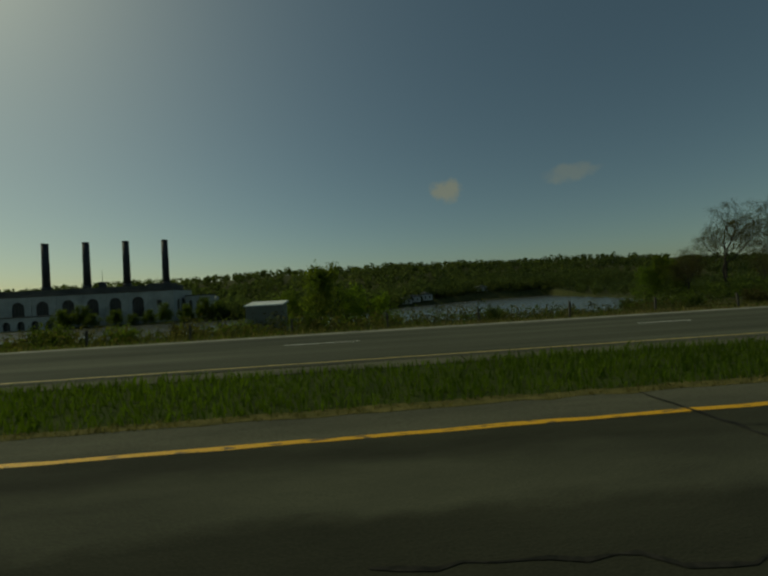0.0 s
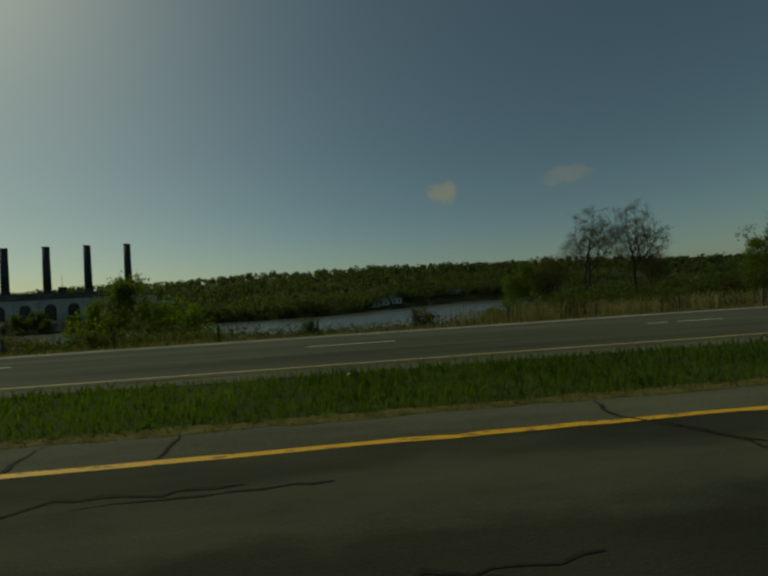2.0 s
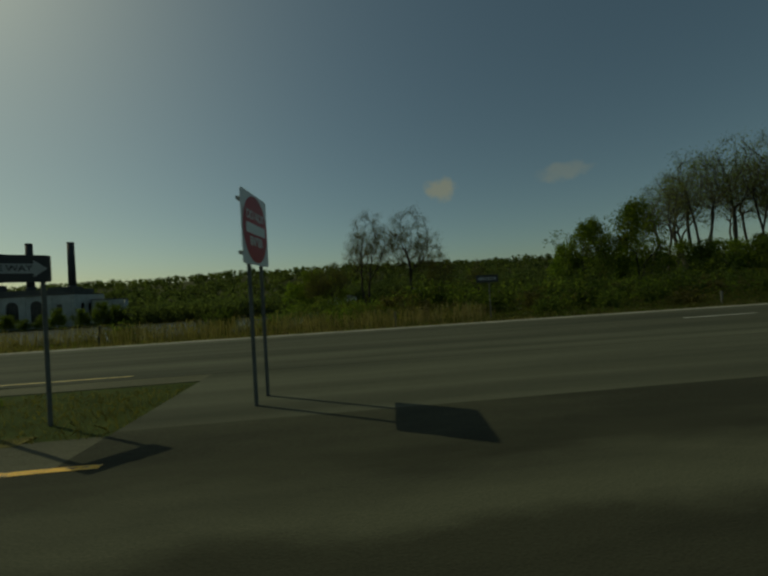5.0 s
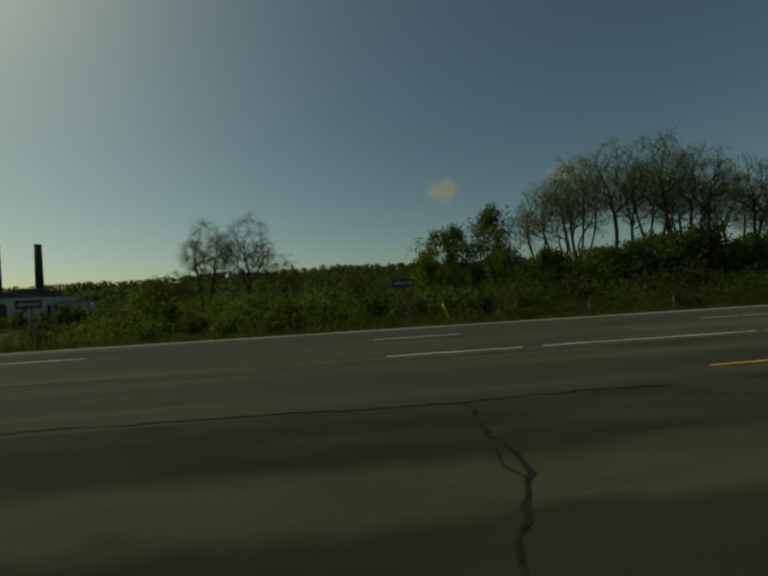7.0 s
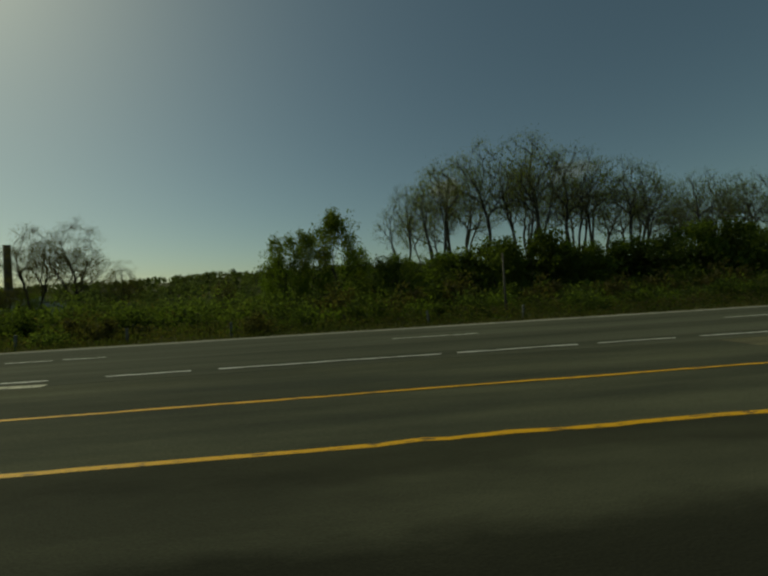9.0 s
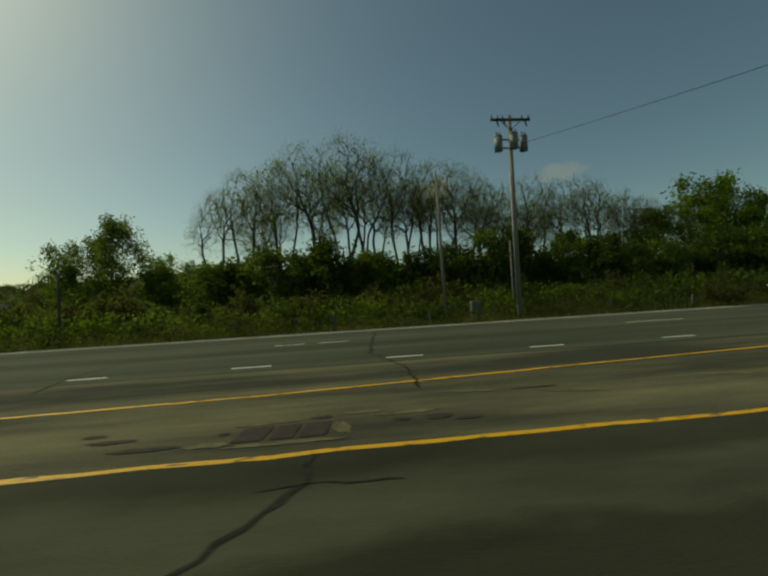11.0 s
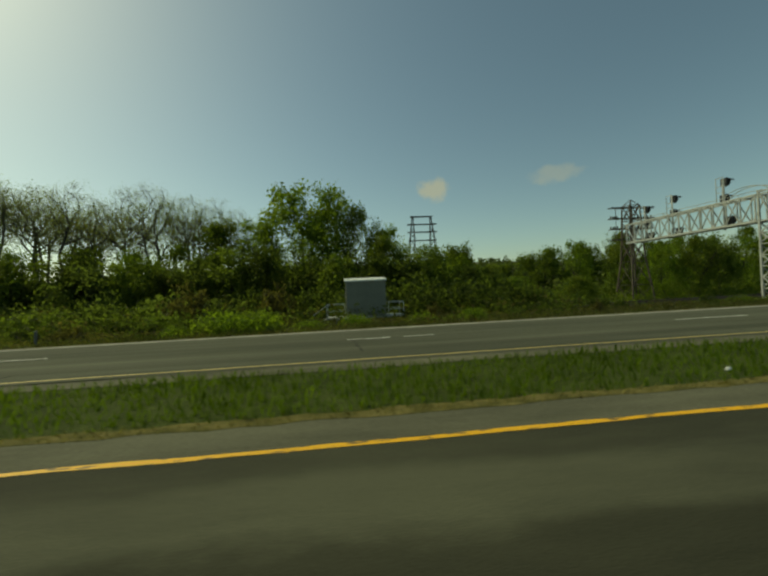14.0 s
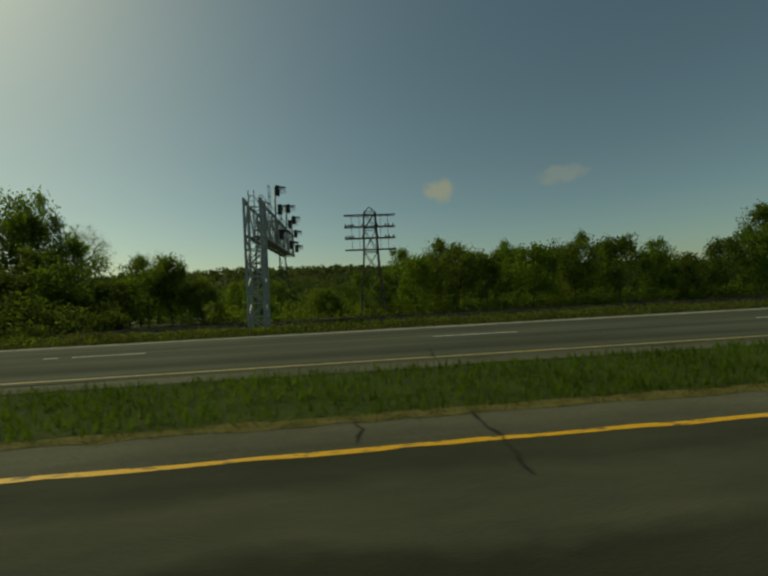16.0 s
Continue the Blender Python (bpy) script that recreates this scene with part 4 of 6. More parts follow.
def stand(ob, m):
    """A copy of ob at m, whatever ob's own scale."""
    return copy_thing(ob, m @ Matrix.Diagonal((*(1 / v for v in ob.scale), 1)))


def spread_copies(kinds, rows, seed, placed=False):
    """Each kind stands at its first place; further rows (x, y, scale, stretch) are copies of it; placed: all are."""
    rng = np.random.RandomState(seed)
    for i, (x, y, s, sz) in enumerate(rows):
        ob = kinds[i % len(kinds)]
        m = at(x, y, rng.uniform(0, 360), s, sz)
        if i < len(kinds) and not placed:
            ob.matrix_world = m
        else:
            stand(ob, m)


def thicket(name, n, xr, yr, height, size, mat, lab, seed, dense=0.0):
    """A tangle of leaves and stalks too thick to tell its plants apart; height(x, y) is its top."""
    rng = np.random.RandomState(seed)
    x, y = rng.uniform(*xr, n), rng.uniform(*yr, n)
    lump = np.clip(waves(x * 5.5, y * 7, seed) * .42 + waves(x * 17, y * 19, seed + 3) * .28 + .5, 0, 1)
    ok = rng.rand(n) < dense + (1 - dense) * lump
    x, y, lump = x[ok], y[ok], lump[ok]
    h = height(x, y) * (.35 + .9 * lump ** 1.3)
    z = land(x, y) + h * rng.uniform(0, 1, len(x)) ** .7
    return tagged(part(name, quad_mesh(name, leaf_blades(rng, np.stack([x, y, z], -1), size, 3, size * 1.1), mat)), lab, "undergrowth", kind="stuff")

# the belt of tall open trees; unit height 20 m
belt = [locust(100 + i, (0, 0, 0)) for i in range(6)]
BELT_FRONT = ((114, 63, 19.6), (119, 60, 21.6), (123, 66, 25.5), (127.5, 62, 26.6), (133, 60, 26.8), (138, 63, 27), (143, 61, 24.5), (148, 64, 24), (152.5, 60, 22.5), (158.5, 63, 20.5), (165.5, 61, 19.8), (171, 64, 20.2), (175, 61, 19.8), (179, 66, 19.2), (184, 63, 17.8), (189, 62, 15.5), (118, 72, 20), (130, 74, 25))
spread_copies(belt, [(x, y, (h + 2.2) / 20.0, (h + 1.9) / 20.0) for x, y, h in BELT_FRONT], 5)
BELT_BACK = ((141, 73, 25), (151, 74, 23.5), (161, 73, 21), (172, 74, 19), (205, 70, 16), (216, 72, 11.5), (121.5, 69, 19), (135.5, 66, 23), (145.5, 67, 22), (155, 68, 20), (162.5, 66, 18.5), (168.5, 67, 18), (181.5, 60, 16))
spread_copies(belt, [(x, y, (h + 2.2) / 20.0, (h + 1.9) / 20.0) for x, y, h in BELT_BACK], 15, True)
# the dead tree at the end of the belt
rng = np.random.RandomState(77)
segs, ends = limbs(rng, 9.5, .15, (3, 2, 2), 2, (.35, .8), .05, .5, .5)
snag = empty("dead_tree", (112.4, 60, float(land(112.4, 60)) - .1), "leafless dead tree beside the belt of trees", "tree")
part("trunk", twig_mesh(segs, "trunk", BARK_PALE), snag, "bare grey trunk and broken limbs")
# the pair that stands alone on the lake bank, and the thin one beyond
spread_copies([locust(k, (0, 0, 0), leaf=LEAF_OLIVE, bark=BARK, thick=.026, reach=760, wide=.185, fork=.24, haze=28, blade=.078, low=.13) for k in (131, 132, 133)],
              [(60.6, 57, .86, .79), (66.9, 55.5, .84, .81), (71.5, 58, .50, .52), (55.2, 59, .50, .44), (82, 70, .42, .46), (53, 57, .42, .40)], 6)

green = [leafy(200 + i, (0, 0, 0), 14, 9.5, (LEAF_BRIGHT, LEAF_FRESH, LEAF, LEAF_FRESH)[i], "full green broad-leaved tree", 700) for i in range(4)]
BELT_LEAFY = ((103.5, 56, 13.5, 9), (197, 61, 18.5, 14), (95.5, 57, 10.5, 8), (192, 57, 13, 10), (99, 59, 11.5, 7), (203, 61, 18.8, 10), (207, 60, 15, 8), (211.5, 59, 11.5, 9), (186, 60, 13, 10), (106, 61, 9, 7), (218, 62, 8.8, 8), (200, 55, 12, 10), (168, 57, 9.5, 9), (159, 56, 9.5, 9), (148, 55, 8, 9), (138, 55, 7.5, 9))
spread_copies(green, [(x, y, w / 9.5, (h + (4.0 if x > 225 else 2.2)) / 14.0) for x, y, h, w in BELT_LEAFY], 7)
BELT_LEAFY_LOW = ((-4.8, 49, 13.2, 8.5), (-0.6, 50, 10.6, 7.5), (-8.6, 48.5, 10.2, 6), (3.2, 49, 9.4, 6.5), (128, 56, 7.5, 9), (176, 56, 8.5, 9), (181, 57, 9.5, 9), (119, 56, 7, 8), (211, 54, 9, 9), (221, 58, 6.4, 9), (112, 57, 7, 8), (94, 60, 8, 7), (52, 60, 5.4, 5.5), (49.2, 61, 4.2, 5), (55, 62, 4.6, 5), (262, 88, 12, 9), (270, 84, 12.5, 9), (287, 84, 11.5, 9), (305, 84, 13, 10), (325, 86, 11.5, 9))
spread_copies(green, [(x, y, w / 9.5, (h + (4.0 if x > 225 else 2.2)) / 14.0) for x, y, h, w in BELT_LEAFY_LOW], 17, True)
VALLEY_LEAFY = ((346, 80, 17, 11), (358, 84, 17, 11), (250, 98, 4.5, 9), (243, 96, 4.0, 9), (372, 84, 16, 11), (388, 86, 16, 11), (234, 84, 4.6, 8), (226, 86, 5.2, 8))
spread_copies(green, [(x, y, w / 9.5, (h + (4.0 if x > 225 else 2.2)) / 14.0) for x, y, h, w in VALLEY_LEAFY], 27, True)

# the broken row of trees behind the railway
willow = [leafy(260 + i, (0, 0, 0), 9, 9, (LEAF_BRIGHT, LEAF, LEAF_FRESH)[i], "spreading green tree behind the railway", 620, .17, "trackside_tree") for i in range(3)]
spread_copies(willow, [(x, y, w / 9, (h + 2.4) / 9) for x, y, h, w in (
    (228, 60, 4.4, 7), (223, 61, 7.8, 8), (235, 64, 2.6, 7), (246, 64, 2.2, 7), (255, 65, 3.0, 7), (261.5, 62, 6.9, 8), (268, 62, 8.4, 9), (273.5, 63, 6.6, 8), (281, 62, 8.0, 9), (289, 62, 8.0, 9), (297, 62, 8.7, 10), (304, 63, 6.6, 9), (310, 62, 5.6, 8), (317.5, 62, 7.8, 9), (324, 62, 9.4, 10), (331, 62, 11.4, 11), (340, 63, 11, 11))], 17)

# bank trees in front of the lake
spread_copies([leafy(220 + i, (0, 0, 0), 7, 6, LEAF_DARK, "low dark waterside tree", 420, .16) for i in range(2)],
              [(x, y, s, s * k) for x, y, s, k in ((2, 50, .6, .6), (7, 50, .55, .6), (-16, 47, .5, .6), (45, 60, .6, .6), (58, 63, .6, .6), (63, 60, .6, .6))], 8)

# dark trees along the foot of the power station
shore_tree = leafy(231, (0, 0, 0), 9, 9, LEAF_DARK, "dense dark tree on the far shore", 300, .30, "shore_tree")
spread_copies([shore_tree], [(x, y, k, k * f) for x, y, k, f in ((-236, 247, 1.0, 1.1), (-181, 247, 1.1, 1.15), (-172, 250, 1.2, 1.2), (-163, 246, 1.0, .9), (-152, 250, 1.1, .95), (-140, 248, .9, .8), (-131, 250, 1.0, .95), (-120, 247, 1.1, 1.2),
              (-108, 249, 1.0, 1.2), (-98, 252, 1.2, 1.3), (-247, 250, 1.1, 1.2), (-258, 252, 1.3, 1.4), (-88, 250, 1.1, 1.2))], 36)

# the wood across the valley, beyond the line tower
valley_tree = leafy(232, (0, 0, 0), 18, 12, LEAF, "tall green tree across the railway valley", 330, .34, "valley_tree")
spread_copies([valley_tree], [(x, y, w / 12, (z + 6.6) / 18) for x, y, z, w in ((270, 131, 11.5, 11), (276.5, 128, 12.5, 12), (283, 133, 13.5, 12), (290, 129, 12.8, 12), (297, 132, 13.8, 13), (304.5, 128, 13.4, 12), (312, 133, 14.4, 13), (321, 130, 14.4, 13), (331, 134, 15, 14), (262, 133, 8.6, 11), (254, 135, 8.2, 11), (342, 130, 15, 14))], 47)

# dark understorey below the tall trees; one kind has shade in its leaf colour
under = [leafy(240 + i, (0, 0, 0), 9, 8.5, (LEAF_SHADED, LEAF_DARK, LEAF)[i], "dense green understorey tree", 400, .19, "understorey_tree") for i in range(3)]
rng = np.random.RandomState(41)
rows = []
for x in np.arange(107, 222, 4.2):
    h = np.interp(x, [107, 118, 130, 160, 190, 215, 222], [.7, 1.1, 1.15, 1.0, .92, .9, .7])
    rows.append((x + rng.uniform(-1.2, 1.2), 50 + rng.uniform(-2.5, 2.5), h * rng.uniform(.8, 1.15), h * rng.uniform(.75, 1.2)))
spread_copies(under, rows, 12)

# the shrub belt behind the far carriageway
bush = [shrub(300 + i, (0, 0, 0), 2.2, 3.0, (LEAF_SHADED, LEAF, LEAF_OLIVE, LEAF_SHADED, LEAF_DARK)[i], "dense green roadside shrub") for i in range(5)]
rng = np.random.RandomState(44)
rows = []
for x in np.arange(55, 236, 3.4):
    for y0, h in ((22, .7), (27.5, 1.0), (36, 1.45)):
        if (x < 66 and y0 < 30) or (y0 < 24 and rng.rand() < .4) or (198 < x < 211 and y0 < 33) or (x > 226 and y0 > 24):
            continue
        h *= (.5 if x > 210 else .75 if x > 160 and y0 < 30 else 1.0) * np.interp(x, [54, 64, 95], [.6, .95, 1.0])
        rows.append((x + rng.uniform(-1.6, 1.6), y0 + rng.uniform(-2, 2), h * rng.uniform(.75, 1.2), h * rng.uniform(.7, 1.3)))
spread_copies(bush, rows, 9)
weed = lambda x, y: np.interp(x, [62, 80, 100, 150, 160, 205, 225, 300], [.35, .9, 1.25, 1.1, .7, .6, .4, .3]) * np.interp(y, [17.5, 20, 26, 40], [.25, .6, 1.0, 1.5])
thicket("roadside_weeds", 28000, (62, 270), (17.6, 25), weed, .062, LEAF_SHADED, "rank green roadside weeds", 51, .25)
thicket("roadside_weeds", 24000, (62, 270), (17.6, 28), weed, .068, LEAF_OLIVE, "rank olive roadside weeds", 52, .25)
thicket("olive_weeds", 20000, (80, 240), (18.5, 30), weed, .062, LEAF_OLIVE, "brownish olive weeds beside the road", 61, .0)
thicket("brown_stalks", 5000, (90, 240), (19, 26), lambda x, y: weed(x, y) * 1.3, .05, BARK, "dry brown stalks among the weeds", 53)
scrub = lambda x, y: np.interp(x, [52, 60, 66, 90, 120, 215, 240, 400], [.8, 1.5, 2.4, 2.4, 2.0, 1.8, 1.2, 1.4]) * np.interp(y, [26, 34, 48], [.6, 1.05, 2.2])
thicket("scrub", 20000, (56, 226), (26, 42), scrub, .16, LEAF_SHADED, "thick green scrub under the trees", 54, .3)
thicket("scrub", 22000, (60, 226), (33, 50), scrub, .18, LEAF_DARK, "thick dark scrub under the trees", 55, .3)
thicket("scrub", 9000, (58, 226), (27, 44), scrub, .15, LEAF_OLIVE, "brownish olive scrub under the trees", 64, .0)
thicket("railway_scrub", 16000, (226, 400), (56, 80), lambda x, y: np.interp(y, [56, 70, 80], [.5, 2.6, 3.8]), .26, LEAF, "green scrub beyond the railway", 56, .25)
thicket("railway_scrub", 12000, (226, 400), (60, 84), lambda x, y: np.interp(y, [60, 72, 84], [1.0, 3, 4.0]), .26, LEAF_BRIGHT, "fresh green scrub beyond the railway", 57, .1)
thicket("bank_scrub", 6500, (38, 67), (46, 60), lambda x, y: np.interp(x, [38, 44, 60, 67], [1.5, 3.2, 3.0, .8]), .17, LEAF_DARK, "dark waterside scrub", 59, .3)
thicket("track_weeds", 13000, (228, 330), (19, 33), lambda x, y: np.interp(y, [19, 24, 33], [.28, .38, .5]) + 0 * x, .085, LEAF_BRIGHT, "low weeds beside the railway", 60, .35)
thicket("track_weeds", 9000, (212, 330), (20, 34), lambda x, y: np.interp(y, [20, 24, 34], [.3, .4, .55]) + 0 * x, .08, LEAF_OLIVE, "brownish weeds beside the railway", 65, .1)
lip = lambda x, y: (np.interp(x, [-26, -12], [-.35, .35]) - land(x, y)) * np.interp(x, [6, 15, 20], [1.1, .7, .25]) * np.interp(y, [24, 27, 34], [.5, 1.0, 1.0])
thicket("bank_scrub", 8000, (-75, 18), (24, 34), lip, .13, LEAF_SHADED, "green bushes on the brow of the lake bank", 66, .2)
thicket("bank_scrub", 6000, (-75, 22), (23, 33), lip, .12, LEAF_OLIVE, "olive bushes on the brow of the lake bank", 67, .0)
thicket("bank_scrub", 12000, (-80, 66), (20.5, 36), lambda x, y: np.interp(x, [-80, -10, 25, 66], [1.7, 1.3, .8, 1.4]) * np.interp(y, [20, 26, 36], [.6, 1.1, 2.4]), .10, LEAF_OLIVE, "low scrub on the lake bank", 58, .0)
# dark bushes beside the hut; their shade is put into the leaf colour
for i, (x, y, k) in enumerate(((209, 36, 1.8), (212, 39, 2.1), (215.5, 36.5, 1.9), (219, 38, 2.0), (222.5, 38, 1.6), (226, 41, 1.3), (206, 41, 1.9), (211, 33, 1.4), (216, 32.5, 1.3), (220.5, 34, 1.4))):
    stand(bush[3], at(x, y, i * 71, k, k * .95))
# scattered bushes on the lake bank
for i, (x, y, s) in enumerate(((8, 23, .45), (14, 25, .4), (27, 24, .55), (36, 22.5, .6), (44, 24, .6), (-3, 24, .6), (-14, 23, .5), (-26, 22, .6), (-33, 24, .8), (-42, 23, .7), (49, 26, .8), (57, 24, .7), (62, 25, .8), (-20, 26, .7), (2, 27, .6), (20, 21.5, .4), (-9, 27.5, .8), (-13, 29, 1.0), (-22, 28, 1.0), (-30, 27, .9), (-37, 29, 1.1), (-46, 28, 1.0), (-55, 27, 1.1), (-64, 29, 1.2), (11, 29, .7), (5, 31, .8), (17, 30, .6), (-2, 30, .9))):
    stand(bush[i % 5], at(x, y, i * 53, s, s * 1.1))


def forest(name, n, xr, depth, size, per, tall, seed, lab, front=75):
    """Far woodland: crowns of leaf clumps, one behind another up the hill."""
    rng = np.random.RandomState(seed)
    x = rng.uniform(*xr, n)
    y = far_shore(x) + 4 + rng.uniform(*depth, n)
    z = land(x, y)
    clear = (x > -275) & (x < -95) & (y < 315)
    keep = (z > LAKE + .1) & ~clear & (y > front)
    x, y, z = x[keep], y[keep], z[keep]
    n = len(x)
    h = tall * rng.uniform(.6, 1.25, n)
    w = h * rng.uniform(.32, .5, n)
    d = rng.normal(0, 1, (n, per, 3))
    d /= np.linalg.norm(d, axis=2, keepdims=True)
    d *= rng.uniform(.55, 1.0, (n, per, 1))
    c = np.stack([x, y, z + h * .52], -1)[:, None, :] + d * np.stack([w, w, h * .5], -1)[:, None, :]
    c = c.reshape(-1, 3)
    a = rng.normal(0, 1, (len(c), 3))
    a /= np.linalg.norm(a, axis=1, keepdims=True)
    b = np.cross(a, rng.normal(0, 1, (len(c), 3)))
    b /= np.linalg.norm(b, axis=1, keepdims=True)
    s = size * rng.uniform(.6, 1.3, (len(c), 1))
    q = np.stack([c - a * s, c - b * s * .7 + a * s * .2, c + a * s * .9 + b * s * .6], 1)
    return tagged(part(name, quad_mesh(name, q, CANOPY)), lab, "forest", kind="stuff")


forest("shore_woods", 1900, (-300, 360), (0, 80), .9, 70, 11, 61, "green woods along the far lake shore")
forest("shore_fringe", 620, (-100, 380), (-3, 9), .55, 60, 5.5, 66, "dark bushes along the far waterline")
forest("hill_woods", 3000, (-900, 1300), (70, 330), 1.85, 37, 12, 62, "green wooded hillside")
forest("ridge_woods", 2000, (-1100, 1700), (300, 640), 2.3, 40, 13, 63, "dark wooded ridge on the horizon")

forest("valley_woods", 1000, (175, 520), (-310, 0), .8, 90, 9, 64, "green wooded valley beyond the railway", 96)
# the bright bush at the hut's steps
bright = shrub(330, (0, 0, 0), 1.5, 3.2, LEAF_FRESH, "bright yellow-green bush in front of the hut", .10, 170, "bush")
spread_copies([bright], [(197.4, 20.8, .85, 1.0), (199.4, 21.0, .8, .9), (195.2, 20.8, .5, .5), (201.8, 21.6, .6, .45), (204.5, 22.6, .6, .6), (208.5, 22.4, .6, .5), (211.3, 21.6, .5, .6)], 15)

# ---------------------------------------------------------------- the old power plant across the water


def arch(shape, x, z0, z1, w, y0, y1, n=8):
    """A round-headed panel in x and z."""
    r = w / 2
    o = [(x - r, z0), (x + r, z0)] + [(x + r * math.cos(math.pi * i / n), z1 - r + r * math.sin(math.pi * i / n)) for i in range(n + 1)]
    return shape.prism(o, y0, y1)


def arched_wall(x0, x1, z0, z1, openings, y0, y1, n=8):
    """A wall along x with round-headed openings (x, foot, top, width) cut right through it."""
    s = Shape()
    xa = x0
    for x, a, b, w in sorted(openings):
        s.box(xa, x - w / 2, y0, y1, z0, z1)
        s.box(x - w / 2, x + w / 2, y0, y1, z0, a)
        r = w / 2
        for i in range(n):
            p, q = math.pi * i / n, math.pi * (i + 1) / n
            s.prism([(x + r * math.cos(p), b - r + r * math.sin(p)), (x + r * math.cos(p), z1), (x + r * math.cos(q), z1), (x + r * math.cos(q), b - r + r * math.sin(q))], y0, y1)
        xa = x + w / 2
    return s.box(xa, x1, y0, y1, z0, z1)


def power_plant():
    """Local x runs along the front from its west corner, y to the back."""
    ob = empty("power_plant", (-246.0, 261.0, -11.2), "disused pale power station with arched windows and four dark chimneys", "power plant", rz=3.0)
    L, D, top = 122.0, 34.0, 21.7
    opens = [(x, a, 18.6, 7.4) for x, a in ((27, 7.6), (41.3, 7.6), (56.7, 7.6), (71.5, 7.6), (85.4, 4.8), (99.6, 4.8))]
    part("front_wall", arched_wall(0, L, 0, top, opens, 0, 1.0).mesh("front_wall", STUCCO), ob, "stained pale masonry wall with six arches")
    part("back_wall", Shape().box(0, L, D - 1, D, 0, top).mesh("back_wall", STUCCO), ob)
    part("end_wall", arched_wall(1.1, D - 1.1, 0, top, [(9, 5, 16, 4), (17, 5, 16, 4), (25, 5, 16, 4)], 0, 1.0).mesh("end_wall", STUCCO), ob).matrix_local = pose(L, 0, 0, 0, 0, 90)
    part("end_wall", Shape().box(0, 1, 1, D - 1, 0, top).mesh("end_wall", STUCCO), ob)
    part("cornice", Shape().box(-.7, L + .7, -.7, .6, top, top + 1.1, .15).mesh("cornice", PLANT_ROOF), ob, "dark cornice band")
    part("roof", Shape().box(0, L, 1, D - 1, top - .4, top + .6).mesh("roof", PLANT_ROOF), ob, "flat dark roof")
    part("boiler_house", Shape().box(4, 118, 8, 29, top + .6, top + 4.4, .1).box(104, 119, 4, 15, top + .6, top + 5.4, .1).mesh("boiler_house", PLANT_ROOF), ob, "raised dark boiler house along the roof")
    part("roof_vent", Shape().box(70, 73.6, 10, 13, top + 4.4, top + 8.4, .2).tube((71.8, 11.5, top + 8.4), (71.8, 11.5, top + 17), .16, .06).mesh("roof_vent", STACK), ob)
    for i in range(4):
        x = 32.0 + 26.2 * i
        st = Shape().tube((x, 18, top + 3), (x, 18, 58.4), 2.35, 2.05, 22).tube((x, 18, 58.2), (x, 18, 59.0), 2.2, 2.2, 22).tube((x, 18, top + 4.2), (x, 18, top + 7.0), 2.7, 2.7, 22)
        part("chimney", st.mesh("chimney", STACK, True), ob, "tall dark steel chimney")
    for x, a, b, w in opens:
        g = part("window", arch(Shape(), x, a, b, w, .55, .62).mesh("window", PLANT_GLASS), ob, "dark arched window")
        bars = Shape()
        for k in (-1, 0, 1):
            bars.bar((x + k * w / 4, .42, a), (x + k * w / 4, .42, b - .9), .17)
        for z in np.arange(a + 2.4, b - 1, 2.6):
            bars.bar((x - w / 2, .42, z), (x + w / 2, .42, z), .15)
        part("glazing_bar", bars.mesh("glazing_bar", STACK), g)
    for x in (3, 34.2, 49, 64.1, 78.5, 92.5, 108, 119.5):
        part("pilaster", Shape().box(x - .9, x + .9, -.4, -.002, 0, top).mesh("pilaster", STUCCO), ob)
    part("small_window", Shape().box(111.6, 114.6, -.12, -.004, 12.0, 15.4).mesh("small_window", PLANT_GLASS), ob, "small dark window high in the wall")
    part("small_window", Shape().box(112.4, 114.0, -.12, -.004, 5.0, 7.4).mesh("small_window", PLANT_GLASS), ob, "small dark window low in the wall")
    an = empty("plant_annex", (-231.3, 251.5, -11.2), "low annex with small arched openings before the power station", "building", rz=3.0)
    ops = [(5.5 + 8.1 * i, .8, 6.4, 4.4) for i in range(5)]
    part("front_wall", arched_wall(0, 43, 0, 8.6, ops, 0, .8).mesh("front_wall", STUCCO), an)
    # solid block whose dark colour paints the shade inside the open arches
    part("body", Shape().box(.2, 42.8, 1.3, 8, 0, 8.5).mesh("body", PLANT_GLASS), an, "dark block painting the shade behind the arches")
    part("roof", Shape().box(-.5, 43.5, -.5, 8.5, 8.6, 9.3, .1).mesh("roof", PLANT_ROOF), an)
    sh = empty("plant_outbuilding", (-122.0, 281, -9.5), "low pale outbuilding with open bays beside the power station", "building", rz=3.0)
    part("walls", arched_wall(0, 17, 0, 15.5, [(3.4, 5, 12.5, 2.4), (8.4, 5, 12.5, 2.4), (13.4, 5, 12.5, 2.4)], 0, .8).box(0, .8, .8, 12, 0, 15.5).box(16.2, 17, .8, 12, 0, 15.5).box(.8, 16.2, 11.2, 12, 0, 15.5).mesh("walls", STUCCO), sh)
    part("roof", Shape().box(-.4, 17.4, -.4, 12.4, 15.5, 16.2, .1).mesh("roof", PLANT_ROOF), sh)
    part("porch", Shape().box(.5, 26, -5, -.2, 0, 4.6).mesh("porch", STUCCO), sh, "low pale lean-to")
    part("tank", Shape().tube((20.5, 3, 0), (20.5, 3, 14.5), 1.3, 1.3, 16).mesh("tank", PALE_STEEL, True), sh, "pale upright tank")


power_plant()


